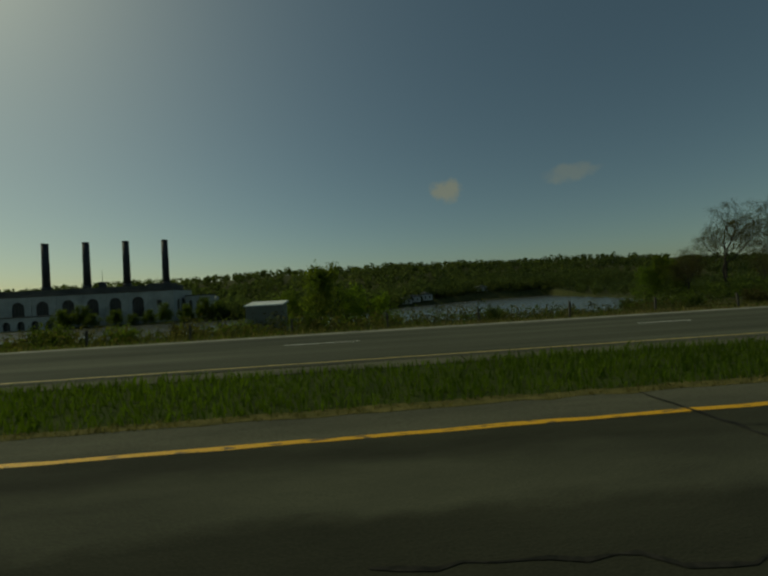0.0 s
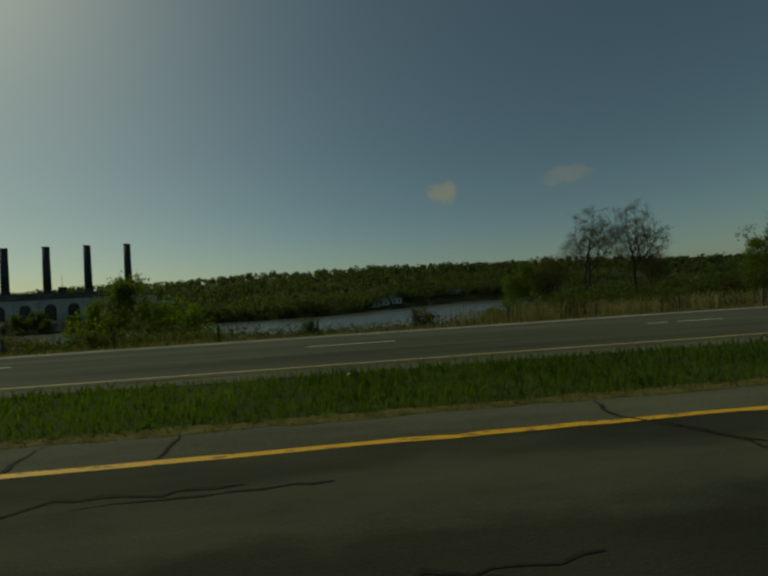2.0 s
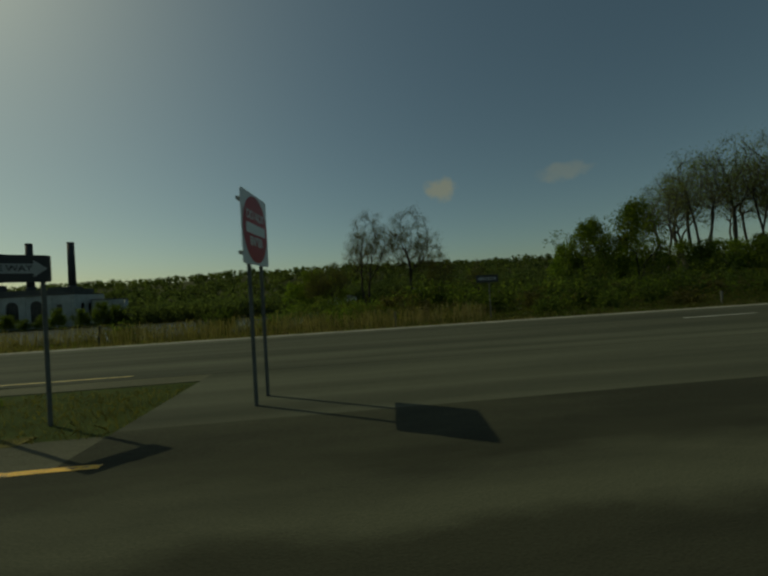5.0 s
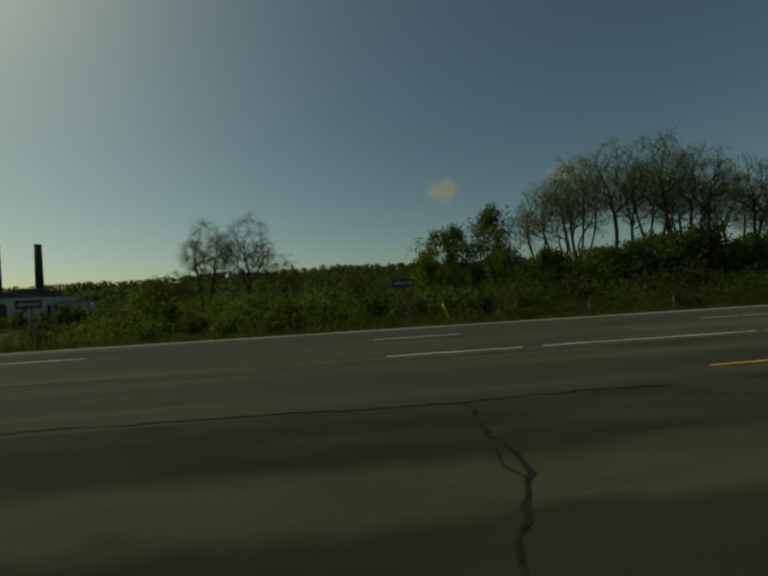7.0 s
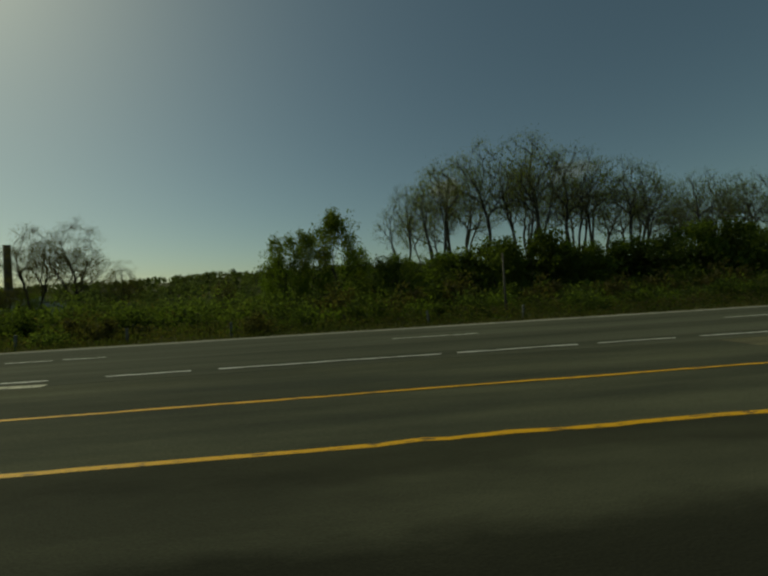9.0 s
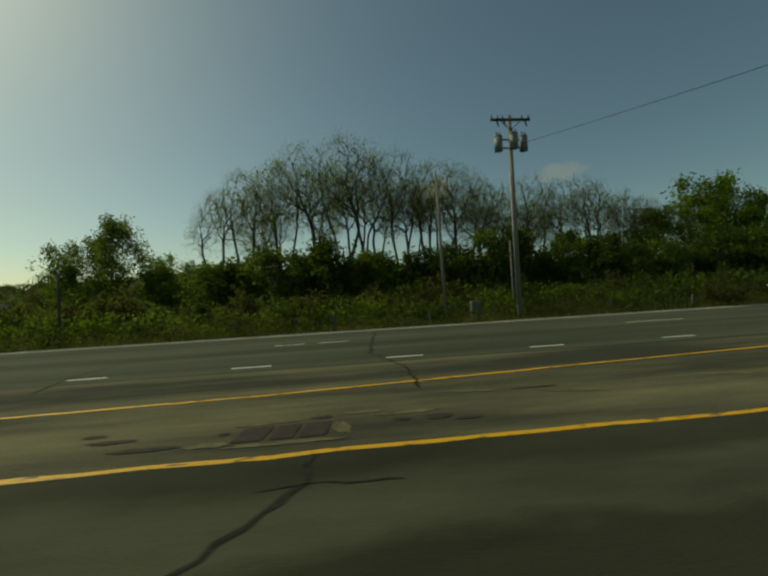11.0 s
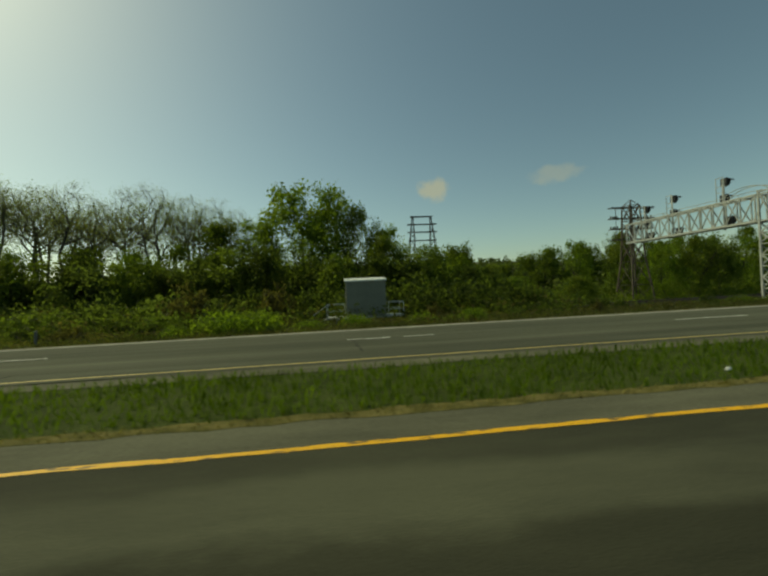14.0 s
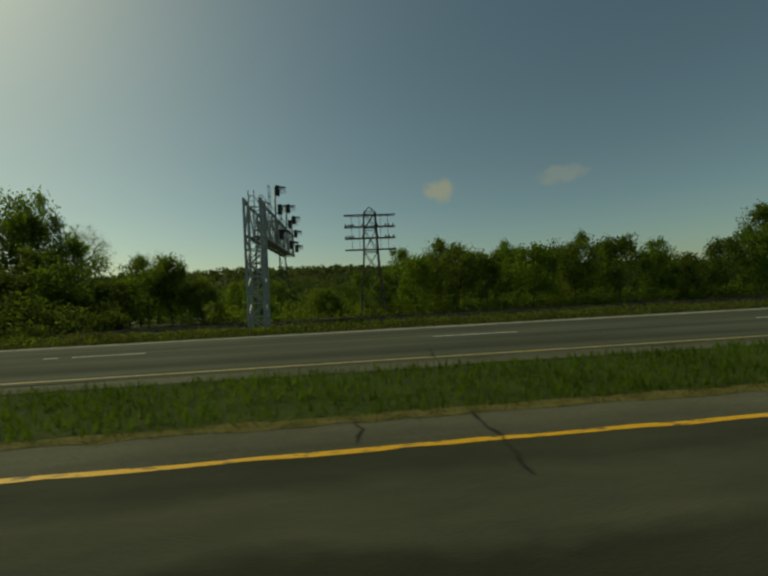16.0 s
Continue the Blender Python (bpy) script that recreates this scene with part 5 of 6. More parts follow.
def house(x, y, wide, deep, high, rz, lab):
    ob = empty("house", (x, y, float(land(x, y)) - .2), lab, "house", "houses on the far shore", rz)
    part("walls", Shape().box(-wide / 2, wide / 2, -deep / 2, deep / 2, 0, high).mesh("walls", HOUSE_WALL), ob)
    part("roof", Shape().prism([(-wide / 2 - .4, high), (wide / 2 + .4, high), (wide / 2 + .4, high + .25), (0, high + deep * .28), (-wide / 2 - .4, high + .25)], -deep / 2 - .4, deep / 2 + .4).mesh("roof", HOUSE_ROOF), ob)
    for k in (-.3, .0, .3):
        part("window", Shape().box(k * wide - .6, k * wide + .6, -deep / 2 - .06, -deep / 2 - .01, high * .35, high * .8).mesh("window", PLANT_GLASS), ob)


for row in ((17, 288, 11, 8, 4.2, 5, "small pale lakeside house"), (37, 297, 13, 7, 3.6, 3, "long low pale lakeside trailer"), (46, 304, 12, 8, 4.0, -8, "pale lakeside house with a grey roof"), (56, 310, 12, 8, 4.4, 12, "small pale lakeside house"),
            (124, 368, 12, 8, 4.0, -5, "pale lakeside house among trees")):
    house(*row)

# ---------------------------------------------------------------- railway huts


def rail_hut(x, y, z, w, d, h, deck, lab):
    ob = empty("equipment_hut", (x, y, z), lab, "equipment hut")
    part("body", Shape().box(0, w, 0, d, 0, h, .03).mesh("body", HUT_GREY), ob)
    part("roof", Shape().add([(-.1, -.12, h + .002), (w + .1, -.12, h + .002), (w + .1, d + .12, h + .20), (-.1, d + .12, h + .20),
                               (-.1, -.12, h + .10), (w + .1, -.12, h + .10), (w + .1, d + .12, h + .34), (-.1, d + .12, h + .34)],
                              [(3, 2, 1, 0), (4, 5, 6, 7), (0, 1, 5, 4), (1, 2, 6, 5), (2, 3, 7, 6), (3, 0, 4, 7)]).mesh("roof", HUT_ROOF), ob, "pale metal roof lip")
    seams = Shape()
    for k in range(1, 4):
        seams.box(w * k / 4 - .02, w * k / 4 + .02, -.02, -.003, .05, h - .05)
    part("panel_seam", seams.mesh("panel_seam", HUT_GREY), ob)
    part("door", Shape().box(-.05, -.004, d * .3, d * .75, .1, h * .85, .01).mesh("door", HUT_GREY), ob)
    part("notice", Shape().box(-.07, -.052, d * .42, d * .56, h * .55, h * .75).mesh("notice", SIGN_WORN), ob, "small white notice on the door")
    if deck:
        part("deck", Shape().box(-1.5, w + 1.3, -.15, d + .1, -.16, -.02).mesh("deck", GALV), ob, "steel grating deck")
        for sx in (-1.5, -.75, w + .65, w + 1.3):
            for sy in (-.1, d):
                part("leg", Shape().bar((sx, sy, -.8), (sx, sy, -.17), .09).mesh("leg", GALV), ob)
        for xa, xb in ((-1.5, -.15), (w + .15, w + 1.3)):
            rail = Shape()
            for z_ in (.45, .95):
                rail.bar((xa, -.1, z_), (xb, -.1, z_), .045)
                rail.bar((xa, d, z_), (xb, d, z_), .045)
            for x_ in (xa, xb):
                rail.bar((x_, -.1, -.02), (x_, -.1, .97), .05)
                rail.bar((x_, d, -.02), (x_, d, .97), .05)
            rail.bar((xa if xa < 0 else xb, -.1, .95), (xa if xa < 0 else xb, d, .95), .045)
            part("railing", rail.mesh("railing", GALV), ob, "galvanised pipe railing")
        stair = Shape()
        for k in range(4):
            stair.box(-1.8 - .25 * k, -1.55 - .25 * k, .5, 1.4, -.2 - .17 * k, -.16 - .17 * k)
        stair.bar((-1.5, .5, .9), (-2.5, .5, .25), .045).bar((-2.5, .5, .25), (-2.5, .5, -.7), .045)
        part("stair", stair.mesh("stair", GALV), ob)
    return ob


rail_hut(204.1, 28.7, -.3, 3.0, 2.0, 2.62, True, "grey metal equipment hut on a railed deck")
rail_hut(-8.55, 28.6, -1.1, 2.65, 2.2, 2.15, False, "plain grey trackside hut with a pale roof")

# ---------------------------------------------------------------- poles and wire


def pole_with_transformers(x, y):
    z = float(land(x, y)) - .2
    ob = empty("utility_pole", (x, y, z), "weathered wooden utility pole with crossarm and three transformers", "utility pole")
    h = 11.65 - z
    part("pole", Shape().tube((0, 0, 0), (0, 0, h), .15, .10, 14).mesh("pole", WOOD_POLE, True), ob)
    part("conduit", Shape().tube((-.17, -.05, 0), (-.17, -.05, h - 3.4), .03, .03, 8).mesh("conduit", GALV, True), ob, "grey riser conduit")
    part("crossarm", Shape().box(-1.22, 1.22, -.2, -.08, h - .38, h - .24, .01).mesh("crossarm", DARK_WOOD), ob, "dark crossarm")
    part("arm_brace", Shape().bar((-.6, -.14, h - .4), (0, -.14, h - .9), .035).bar((.6, -.14, h - .4), (0, -.14, h - .9), .035).mesh("arm_brace", DARK_STEEL), ob)
    for k in (-1.15, -.78, -.48, .0, .72, 1.12):
        part("insulator", Shape().tube((k, -.14, h - .24), (k, -.14, h - .04), .055, .03, 8).mesh("insulator", DARK_STEEL), ob)
    for k in (-.85, -.42, .88):
        part("cutout", Shape().tube((k, -.2, h - .42), (k + .06, -.24, h - .75), .05, .04, 6).mesh("cutout", DARK_STEEL), ob, "hanging fuse cutout")
    for k, (tx, ty) in enumerate(((-.78, -.05), (.0, -.45), (.78, -.05))):
        t = part("transformer", Shape().tube((tx, ty, h - 2.15), (tx, ty, h - 1.3), .24, .24, 16).tube((tx, ty, h - 1.3), (tx, ty, h - 1.2), .26, .2, 16).mesh("transformer", CAN_GREY, True), ob, "grey transformer can")
        for off, tall in ((-.08, .22), (.1, .2)):
            part("bushing", Shape().tube((tx + off, ty, h - 1.2), (tx + off, ty, h - 1.2 + tall), .038, .028, 8).mesh("bushing", DARK_STEEL), t)
        for low in (1.45, 1.95):
            part("hanger", Shape().bar((tx * .7, ty * .6, h - low), (0, 0, h - low), .07).mesh("hanger", DARK_STEEL), t)
    a, b = Vector((.6, -.2, h - 1.75)), Vector((19.5, -43, h - 4.2))
    v, f = [], []
    for i in range(41):
        t = i / 40
        q = a.lerp(b, t) - Vector((0, 0, 3.2 * t * (1 - t)))
        v += [q + Vector((.014 * math.cos(k * 1.257), 0, .014 * math.sin(k * 1.257))) for k in range(5)]
    f = [(5 * i + k, 5 * i + (k + 1) % 5, 5 * i + 5 + (k + 1) % 5, 5 * i + 5 + k) for i in range(40) for k in range(5)]
    part("service_wire", mesh("service_wire", v, f, BLACK, True), ob, "black service wire across the road")


pole_with_transformers(144.0, 22.0)


def plain_pole(x, y, top, r, lean, lab, name="wooden_pole", mat=WOOD_POLE):
    z = float(land(x, y)) - .3
    ob = empty(name, (x, y, z), lab, "pole")
    part("shaft", Shape().tube((0, 0, 0), (lean, .1, top - z), r, r * .65, 12).mesh("shaft", mat, True), ob)
    part("cap", Shape().tube((lean, .1, top - z), (lean, .1, top - z + .05), r * .7, r * .5, 12).mesh("cap", mat), ob)


plain_pole(140.5, 25.8, 9.5, .125, -.18, "bare weathered wooden pole standing in weeds")
plain_pole(146.3, 27.7, 4.8, .09, -.05, "short weathered wooden pole among shrubs")
plain_pole(115.7, 26.0, 3.8, .10, 0, "short dark post among shrubs", mat=DARK_WOOD)
ob = empty("junction_box", (142.1, 24.4, float(land(142.1, 24.4)) - .1), "small grey electric cabinet among weeds", "cabinet")
part("case", Shape().box(-.3, .3, -.2, .2, 0, 1.25, .02).mesh("case", SIGN_BACK), ob)
part("door", Shape().box(-.26, .26, -.225, -.203, .1, 1.15, .008).mesh("door", SIGN_BACK), ob)


def bank_post(x, y, top, mat, lab, lean=0.0):
    z = float(land(x, y)) - .2
    ob = empty("marker_post", (x, y, z), lab, "post", "posts along the far verge")
    part("shaft", Shape().box(-.05, .05, -.045, .045, 0, top - z, .012).mesh("shaft", mat), ob)
    part("cap", Shape().box(-.055, .055, -.05, .05, top - z + .001, top - z + .04, .01).mesh("cap", mat), ob)
    ob.matrix_world = pose(x, y, z, 0, lean, 0)


rng = np.random.RandomState(77)
for i in range(-12, 10):
    bank_post(1.2 + 4.92 * i + rng.normal(0, .05), 19.5, .52 + rng.normal(0, .05), DARK_WOOD, "short dark wooden post on the bank", rng.normal(0, 2.5))
for x in (59.9, 78.3, 84.1, 89.0, 94.1, 99.0, 108.9, 113.9, 128.2, 133.1, 138.0, 142.8, 148.0, 152.8, 157.6, 169.3, 172.2, 177.2, 182.1, 183.9, 185.9, 187.6, 189.5):
    bank_post(x, 19.5, .45 + rng.normal(0, .05), POST_STEEL, "short grey marker post in the roadside grass", rng.normal(0, 3))
ob = empty("yellow_marker", (86.55, 19.9, float(land(86.5, 19.9)) - .1), "leaning yellow plastic marker post", "post")
part("shaft", Shape().tube((0, 0, 0), (-.42, .1, 1.25), .045, .045, 8).mesh("shaft", POST_YELLOW, True), ob)
part("cap", Shape().tube((-.42, .1, 1.25), (-.44, .1, 1.3), .05, .03, 8).mesh("cap", POST_YELLOW), ob)

# ---------------------------------------------------------------- signs


def plate(w, h, y0, y1, r=.05, n=4):
    """A sheet with rounded corners in x and z, its foot at z = 0."""
    o = []
    for cx, cz, a0 in ((w / 2 - r, r, -90), (w / 2 - r, h - r, 0), (-w / 2 + r, h - r, 90), (-w / 2 + r, r, 180)):
        o += [(cx + r * math.cos(radians(a0 + 90 * i / n)), cz + r * math.sin(radians(a0 + 90 * i / n))) for i in range(n + 1)]
    return Shape().prism(o, y0, y1)


def words(text, x, z, y, size, mat, parent):
    cu = bpy.data.curves.new("lettering", "FONT")
    cu.body, cu.size, cu.align_x, cu.align_y, cu.extrude, cu.offset = text, size, "CENTER", "CENTER", .001, size * .02
    cu.materials.append(mat)
    ob = part("lettering", cu, parent)
    ob.matrix_local = pose(x, y, z, 90, 0, 0)
    return ob


def sign_posts(ob, xs_, foot, top, mat=POST_STEEL):
    for x in xs_:
        part("post", Shape().box(x - .028, x + .028, .012, .06, foot, top, .006).mesh("post", mat), ob, "square steel sign post")


def battens(ob, w, z0, z1):
    for x in (-w * .33, 0, w * .33):
        part("batten", Shape().box(x - .025, x + .025, .012, .05, z0, z1).mesh("batten", GALV), ob)
    for z in (z0 + .12, z1 - .12):
        part("batten", Shape().box(-w * .48, w * .48, .05, .08, z - .025, z + .025).mesh("batten", GALV), ob)


def no_entry(x, y, rz, size, foot, ground, lab):
    """Faces local -y."""
    ob = empty("do_not_enter_sign", (x, y, ground), lab, "road sign", "wrong-way signs", rz)
    f = foot - ground
    pl = part("panel", plate(size, size, 0, .01).mesh("panel", SIGN_WHITE), ob, "white sign panel")
    pl.matrix_local = pose(0, 0, f)
    part("disc", Shape().tube((0, -.006, f + size / 2), (0, -.002, f + size / 2), size * .47, size * .47, 40).mesh("disc", SIGN_RED), ob, "red disc")
    part("bar", Shape().box(-size * .37, size * .37, -.011, -.007, f + size * .43, f + size * .57).mesh("bar", SIGN_WHITE), ob, "white bar")
    words("DO NOT", 0, f + size * .68, -.010, size * .17, SIGN_WHITE, ob)
    words("ENTER", 0, f + size * .32, -.010, size * .17, SIGN_WHITE, ob)
    part("backing", plate(size * .995, size * .995, .0101, .012).mesh("backing", SIGN_BACK), ob, "bare metal back").matrix_local = pose(0, 0, f)
    sign_posts(ob, (-size * .24, size * .24), -.3, f + size * .95)
    battens(ob, size, f + .04, f + size - .04)
    return ob


no_entry(160.76, 6.36, -83, 1.14, 2.02, -.02, "red and white wrong-way sign on two steel posts in the median")
no_entry(159.3, 20.0, -46, 1.14, 1.62, -.4, "red and white wrong-way sign on two steel posts by the verge")
no_entry(56.2, 6.35, 84, 1.12, 2.15, -.02, "wrong-way sign seen from its bare metal back")


def one_way(x, y, rz, w, h, foot, ground, posts, right, lab):
    ob = empty("one_way_sign", (x, y, ground), lab, "road sign", "one-way signs", rz)
    f = foot - ground
    part("panel", plate(w, h, 0, .01, .03).mesh("panel", SIGN_BLACK), ob, "black sign panel").matrix_local = pose(0, 0, f)
    k = 1 if right else -1
    o = [(-w * .42, h * .32), (w * .26, h * .32), (w * .26, h * .18), (w * .45, h * .5), (w * .26, h * .82), (w * .26, h * .68), (-w * .42, h * .68)]
    o = [(k * a, b + f) for a, b in o]
    part("arrow", Shape().prism(o if right else o[::-1], -.006, -.002).mesh("arrow", SIGN_WORN), ob, "white arrow")
    words("ONE WAY", -k * w * .1, f + h * .5, -.008, h * .30, SIGN_BLACK, ob)
    part("backing", plate(w * .99, h * .98, .0101, .012, .03).mesh("backing", SIGN_BACK), ob, "bare metal back").matrix_local = pose(0, 0, f)
    sign_posts(ob, posts, -.3, f + h * .9)


one_way(53.1, 5.75, 42, .78, .38, 2.03, -.02, (-.3, .3), True, "black and white one-way sign on two thin posts")
one_way(84.2, 20.9, 0, 1.25, .42, 1.82, -.5, (.30, -.35), False, "black and white one-way sign on a single post")
one_way(65.2, 20.4, 0, 1.25, .42, 1.74, -.5, (.12,), False, "black and white one-way sign on a single post")
ob = empty("guide_sign", (163.6, 20.6, -.45), "dark green guide sign with a bare metal back on two posts", "road sign", rz=97)
part("panel", plate(1.75, .6, 0, .012).mesh("panel", SIGN_BACK), ob, "bare aluminium panel").matrix_local = pose(0, 0, 2.82)
part("face", plate(1.75, .6, -.006, -.002).mesh("face", SIGN_GREEN), ob, "dark green face").matrix_local = pose(0, 0, 2.82)
for z_, w_ in ((3.2, 1.1), (3.0, 1.3)):
    part("letter_bar", Shape().box(-w_ / 2, w_ / 2, -.010, -.0065, z_ - .05, z_ + .05).mesh("letter_bar", SIGN_WORN), ob, "pale line of unreadable lettering")
sign_posts(ob, (-.55, .55), -.3, 3.35)

# ---------------------------------------------------------------- railway
BALLAST = material("dark_ballast", (0.030, 0.026, 0.022), (0.07, 0.06, 0.05), 1.5, 0.95, bump=0.8, bump_scale=12, fine=0.5)
for y in (34.0, 39.5):
    z = float(land(260, y)) + .12
    v = [(x, yy, zz) for x in np.arange(150, 421, 15.0) for yy, zz in ((y - 2.6, z - .9), (y - 1.7, z), (y + 1.7, z), (y + 2.6, z - .9))]
    n = len(v) // 4
    tagged(part("track_bed", mesh("track_bed", v, [(4 * i + j, 4 * i + 4 + j, 4 * i + 5 + j, 4 * i + 1 + j) for i in range(n - 1) for j in range(3)], BALLAST)), "dark ballast bed of a railway track", "railway", kind="structure")
    for s in (-.72, .72):
        tagged(part("track_rail", Shape().box(150, 420, y + s - .04, y + s + .04, z + .05, z + .2).mesh("track_rail", RUST)), "rusty steel running rail", "rail", kind="structure")

# ---------------------------------------------------------------- signal bridge over the railway


def signal_head(x, y, z, parent):
    """A hooded head that looks along +x."""
    hd = Shape().prism([(x - .20, z), (x + .10, z - .02), (x + .10, z + .84), (x - .20, z + .80)], y - .30, y + .30)
    h = part("signal_head", hd.mesh("signal_head", BLACK), parent, "black signal head")
    part("backboard", Shape().tube((x + .11, y, z + .41), (x + .14, y, z + .41), .47, .47, 20).mesh("backboard", BLACK), h, "round black backboard")
    hood = Shape()
    for k in range(8):
        p, q = math.pi * (k - .5) / 7, math.pi * (k + .5) / 7
        hood.prism([(x + .14, z + .41 + .38 * math.sin(p)), (x + .72, z + .36 + .36 * math.sin(p)), (x + .72, z + .33 + .36 * math.sin(p)), (x + .14, z + .37 + .38 * math.sin(p))], y + .38 * math.cos(q), y + .38 * math.cos(p))
    part("hood", hood.mesh("hood", BLACK), h, "black hood over the lamp")
    part("lens", Shape().tube((x + .14, y, z + .41), (x + .17, y, z + .41), .12, .12, 14).mesh("lens", CAR_GLASS), h, "dark unlit lens")
    return h


def signal_bridge():
    """A lattice column beside the road with a truss beam that reaches over the tracks."""
    ob = empty("signal_bridge", (242.95, 29.7, -1.2), "pale steel cantilever railway signal bridge", "signal bridge")
    wx, dy, high, lo, up, reach = .62, 1.25, 10.3, 7.5, 9.95, 17.6
    for x, y, sx, sy in ((-wx, 0, .085, .085), (-wx, dy, .085, .085), (wx, 0, .115, .10), (wx, dy, .115, .10)):
        part("column_chord", Shape().box(x - sx, x + sx, y - sy, y + sy, 0, high, .015).mesh("column_chord", PALE_STEEL), ob, "pale steel column chord")
    n = 7
    for i in range(n):
        z0, z1 = .25 + (lo - .3) * i / n, .25 + (lo - .3) * (i + 1) / n
        f = i % 2
        for x in (-wx, wx):
            part("column_strut", Shape().bar((x, .08, z0), (x, dy - .08, z0), .085).mesh("column_strut", PALE_STEEL), ob)
            part("column_brace", Shape().bar((x, .08 if f else dy - .08, z0 + .05), (x, dy - .08 if f else .08, z1 - .05), .095).mesh("column_brace", GALV), ob, "bright diagonal brace")
        for y in (0, dy):
            part("column_strut", Shape().bar((-wx, y, z0), (wx, y, z0), .085).mesh("column_strut", PALE_STEEL), ob)
            part("column_brace", Shape().bar((-wx if f else wx, y, z0 + .05), (wx if f else -wx, y, z1 - .05), .09).mesh("column_brace", PALE_STEEL), ob)
    part("footing", Shape().box(-1.1, 1.1, -.6, 2.0, -.5, .12, .05).mesh("footing", GRAVEL), ob, "concrete footing")
    m = 12
    for x in (-wx, wx):
        for z, t in ((lo, .10), (up, .09)):
            part("beam_chord", Shape().box(x - t, x + t, dy + .14, reach, z - t, z + t, .012).mesh("beam_chord", PALE_STEEL), ob, "pale truss chord")
        for z in (lo, up, high - .1):
            part("column_strut", Shape().bar((x, .1, z), (x, dy - .1, z), .13).mesh("column_strut", PALE_STEEL), ob)
        part("column_brace", Shape().bar((x, .1, lo), (x, dy - .1, up), .1).mesh("column_brace", PALE_STEEL), ob)
        for i in range(m + 1):
            y0 = dy + .3 + (reach - dy - .4) * i / m
            part("beam_post", Shape().bar((x, y0, lo), (x, y0, up), .09).mesh("beam_post", PALE_STEEL), ob)
            if i < m:
                y1 = dy + .3 + (reach - dy - .4) * (i + 1) / m
                part("beam_diagonal", Shape().bar((x, y0, lo if i % 2 else up), (x, y1, up if i % 2 else lo), .085).mesh("beam_diagonal", PALE_STEEL), ob)
    for i in range(m + 1):
        y0 = dy + .3 + (reach - dy - .4) * i / m
        for z in (lo, up):
            part("beam_cross_bar", Shape().bar((-wx, y0, z), (wx, y0, z), .07).mesh("beam_cross_bar", PALE_STEEL), ob)
    part("walkway", Shape().box(-wx + .14, wx - .14, dy + .2, reach, lo + .11, lo + .16).mesh("walkway", PALE_STEEL), ob, "steel grating walkway inside the truss")
    rail = Shape()
    for y in np.arange(dy + .6, reach, 2.2):
        rail.bar((wx, y, up + .08), (wx, y, up + .62), .045)
    rail.bar((wx, dy + .6, up + .62), (wx, reach - .1, up + .62), .045)
    part("railing", rail.mesh("railing", PALE_STEEL), ob)
    ladder = Shape().bar((-.2, -.24, 0), (-.2, -.24, high + .5), .055).bar((.22, -.24, 0), (.22, -.24, high + .5), .055)
    for z in np.arange(.4, high + .3, .4):
        ladder.bar((-.2, -.24, z), (.22, -.24, z), .032)
    part("ladder", ladder.mesh("ladder", PALE_STEEL), ob)
    for x in (-.35, .35):
        hoop = [(x, .4 + 4.4 * k / 12, up + .1 + .95 * math.sin(math.pi * k / 12) ** .45) for k in range(13)]
        guard = Shape()
        for p, q in zip(hoop, hoop[1:]):
            guard.tube(p, q, .035, .035, 6)
        part("guard_rail", guard.mesh("guard_rail", PALE_STEEL), ob, "bent pipe guard rail")
    for y, tall_, heads in ((5.6, 12.6, (11.9, 10.25, 7.9)), (11.7, 12.5, (11.6, 10.0, 7.7)), (15.8, 12.0, (11.2, 9.6, 7.8))):
        p = part("mast", Shape().tube((.72, y, lo - .2), (.72, y, tall_), .10, .08, 12).mesh("mast", PALE_STEEL, True), ob)
        for k, z in enumerate(heads):
            signal_head(1.0 + .12 * k, y + (.0, .25, -.2)[k], z, p)
        cage = Shape()
        for z in (heads[1] + .9, heads[0] - .1, heads[0] + .8):
            cage.bar((.25, y - .55, z), (.25, y + .3, z), .05)
        for yy in (y - .55, y + .3):
            cage.bar((.25, yy, up + .1), (.25, yy, heads[0] + .8), .05)
        part("cage", cage.mesh("cage", PALE_STEEL), p, "ladder cage behind the signal heads")


signal_bridge()


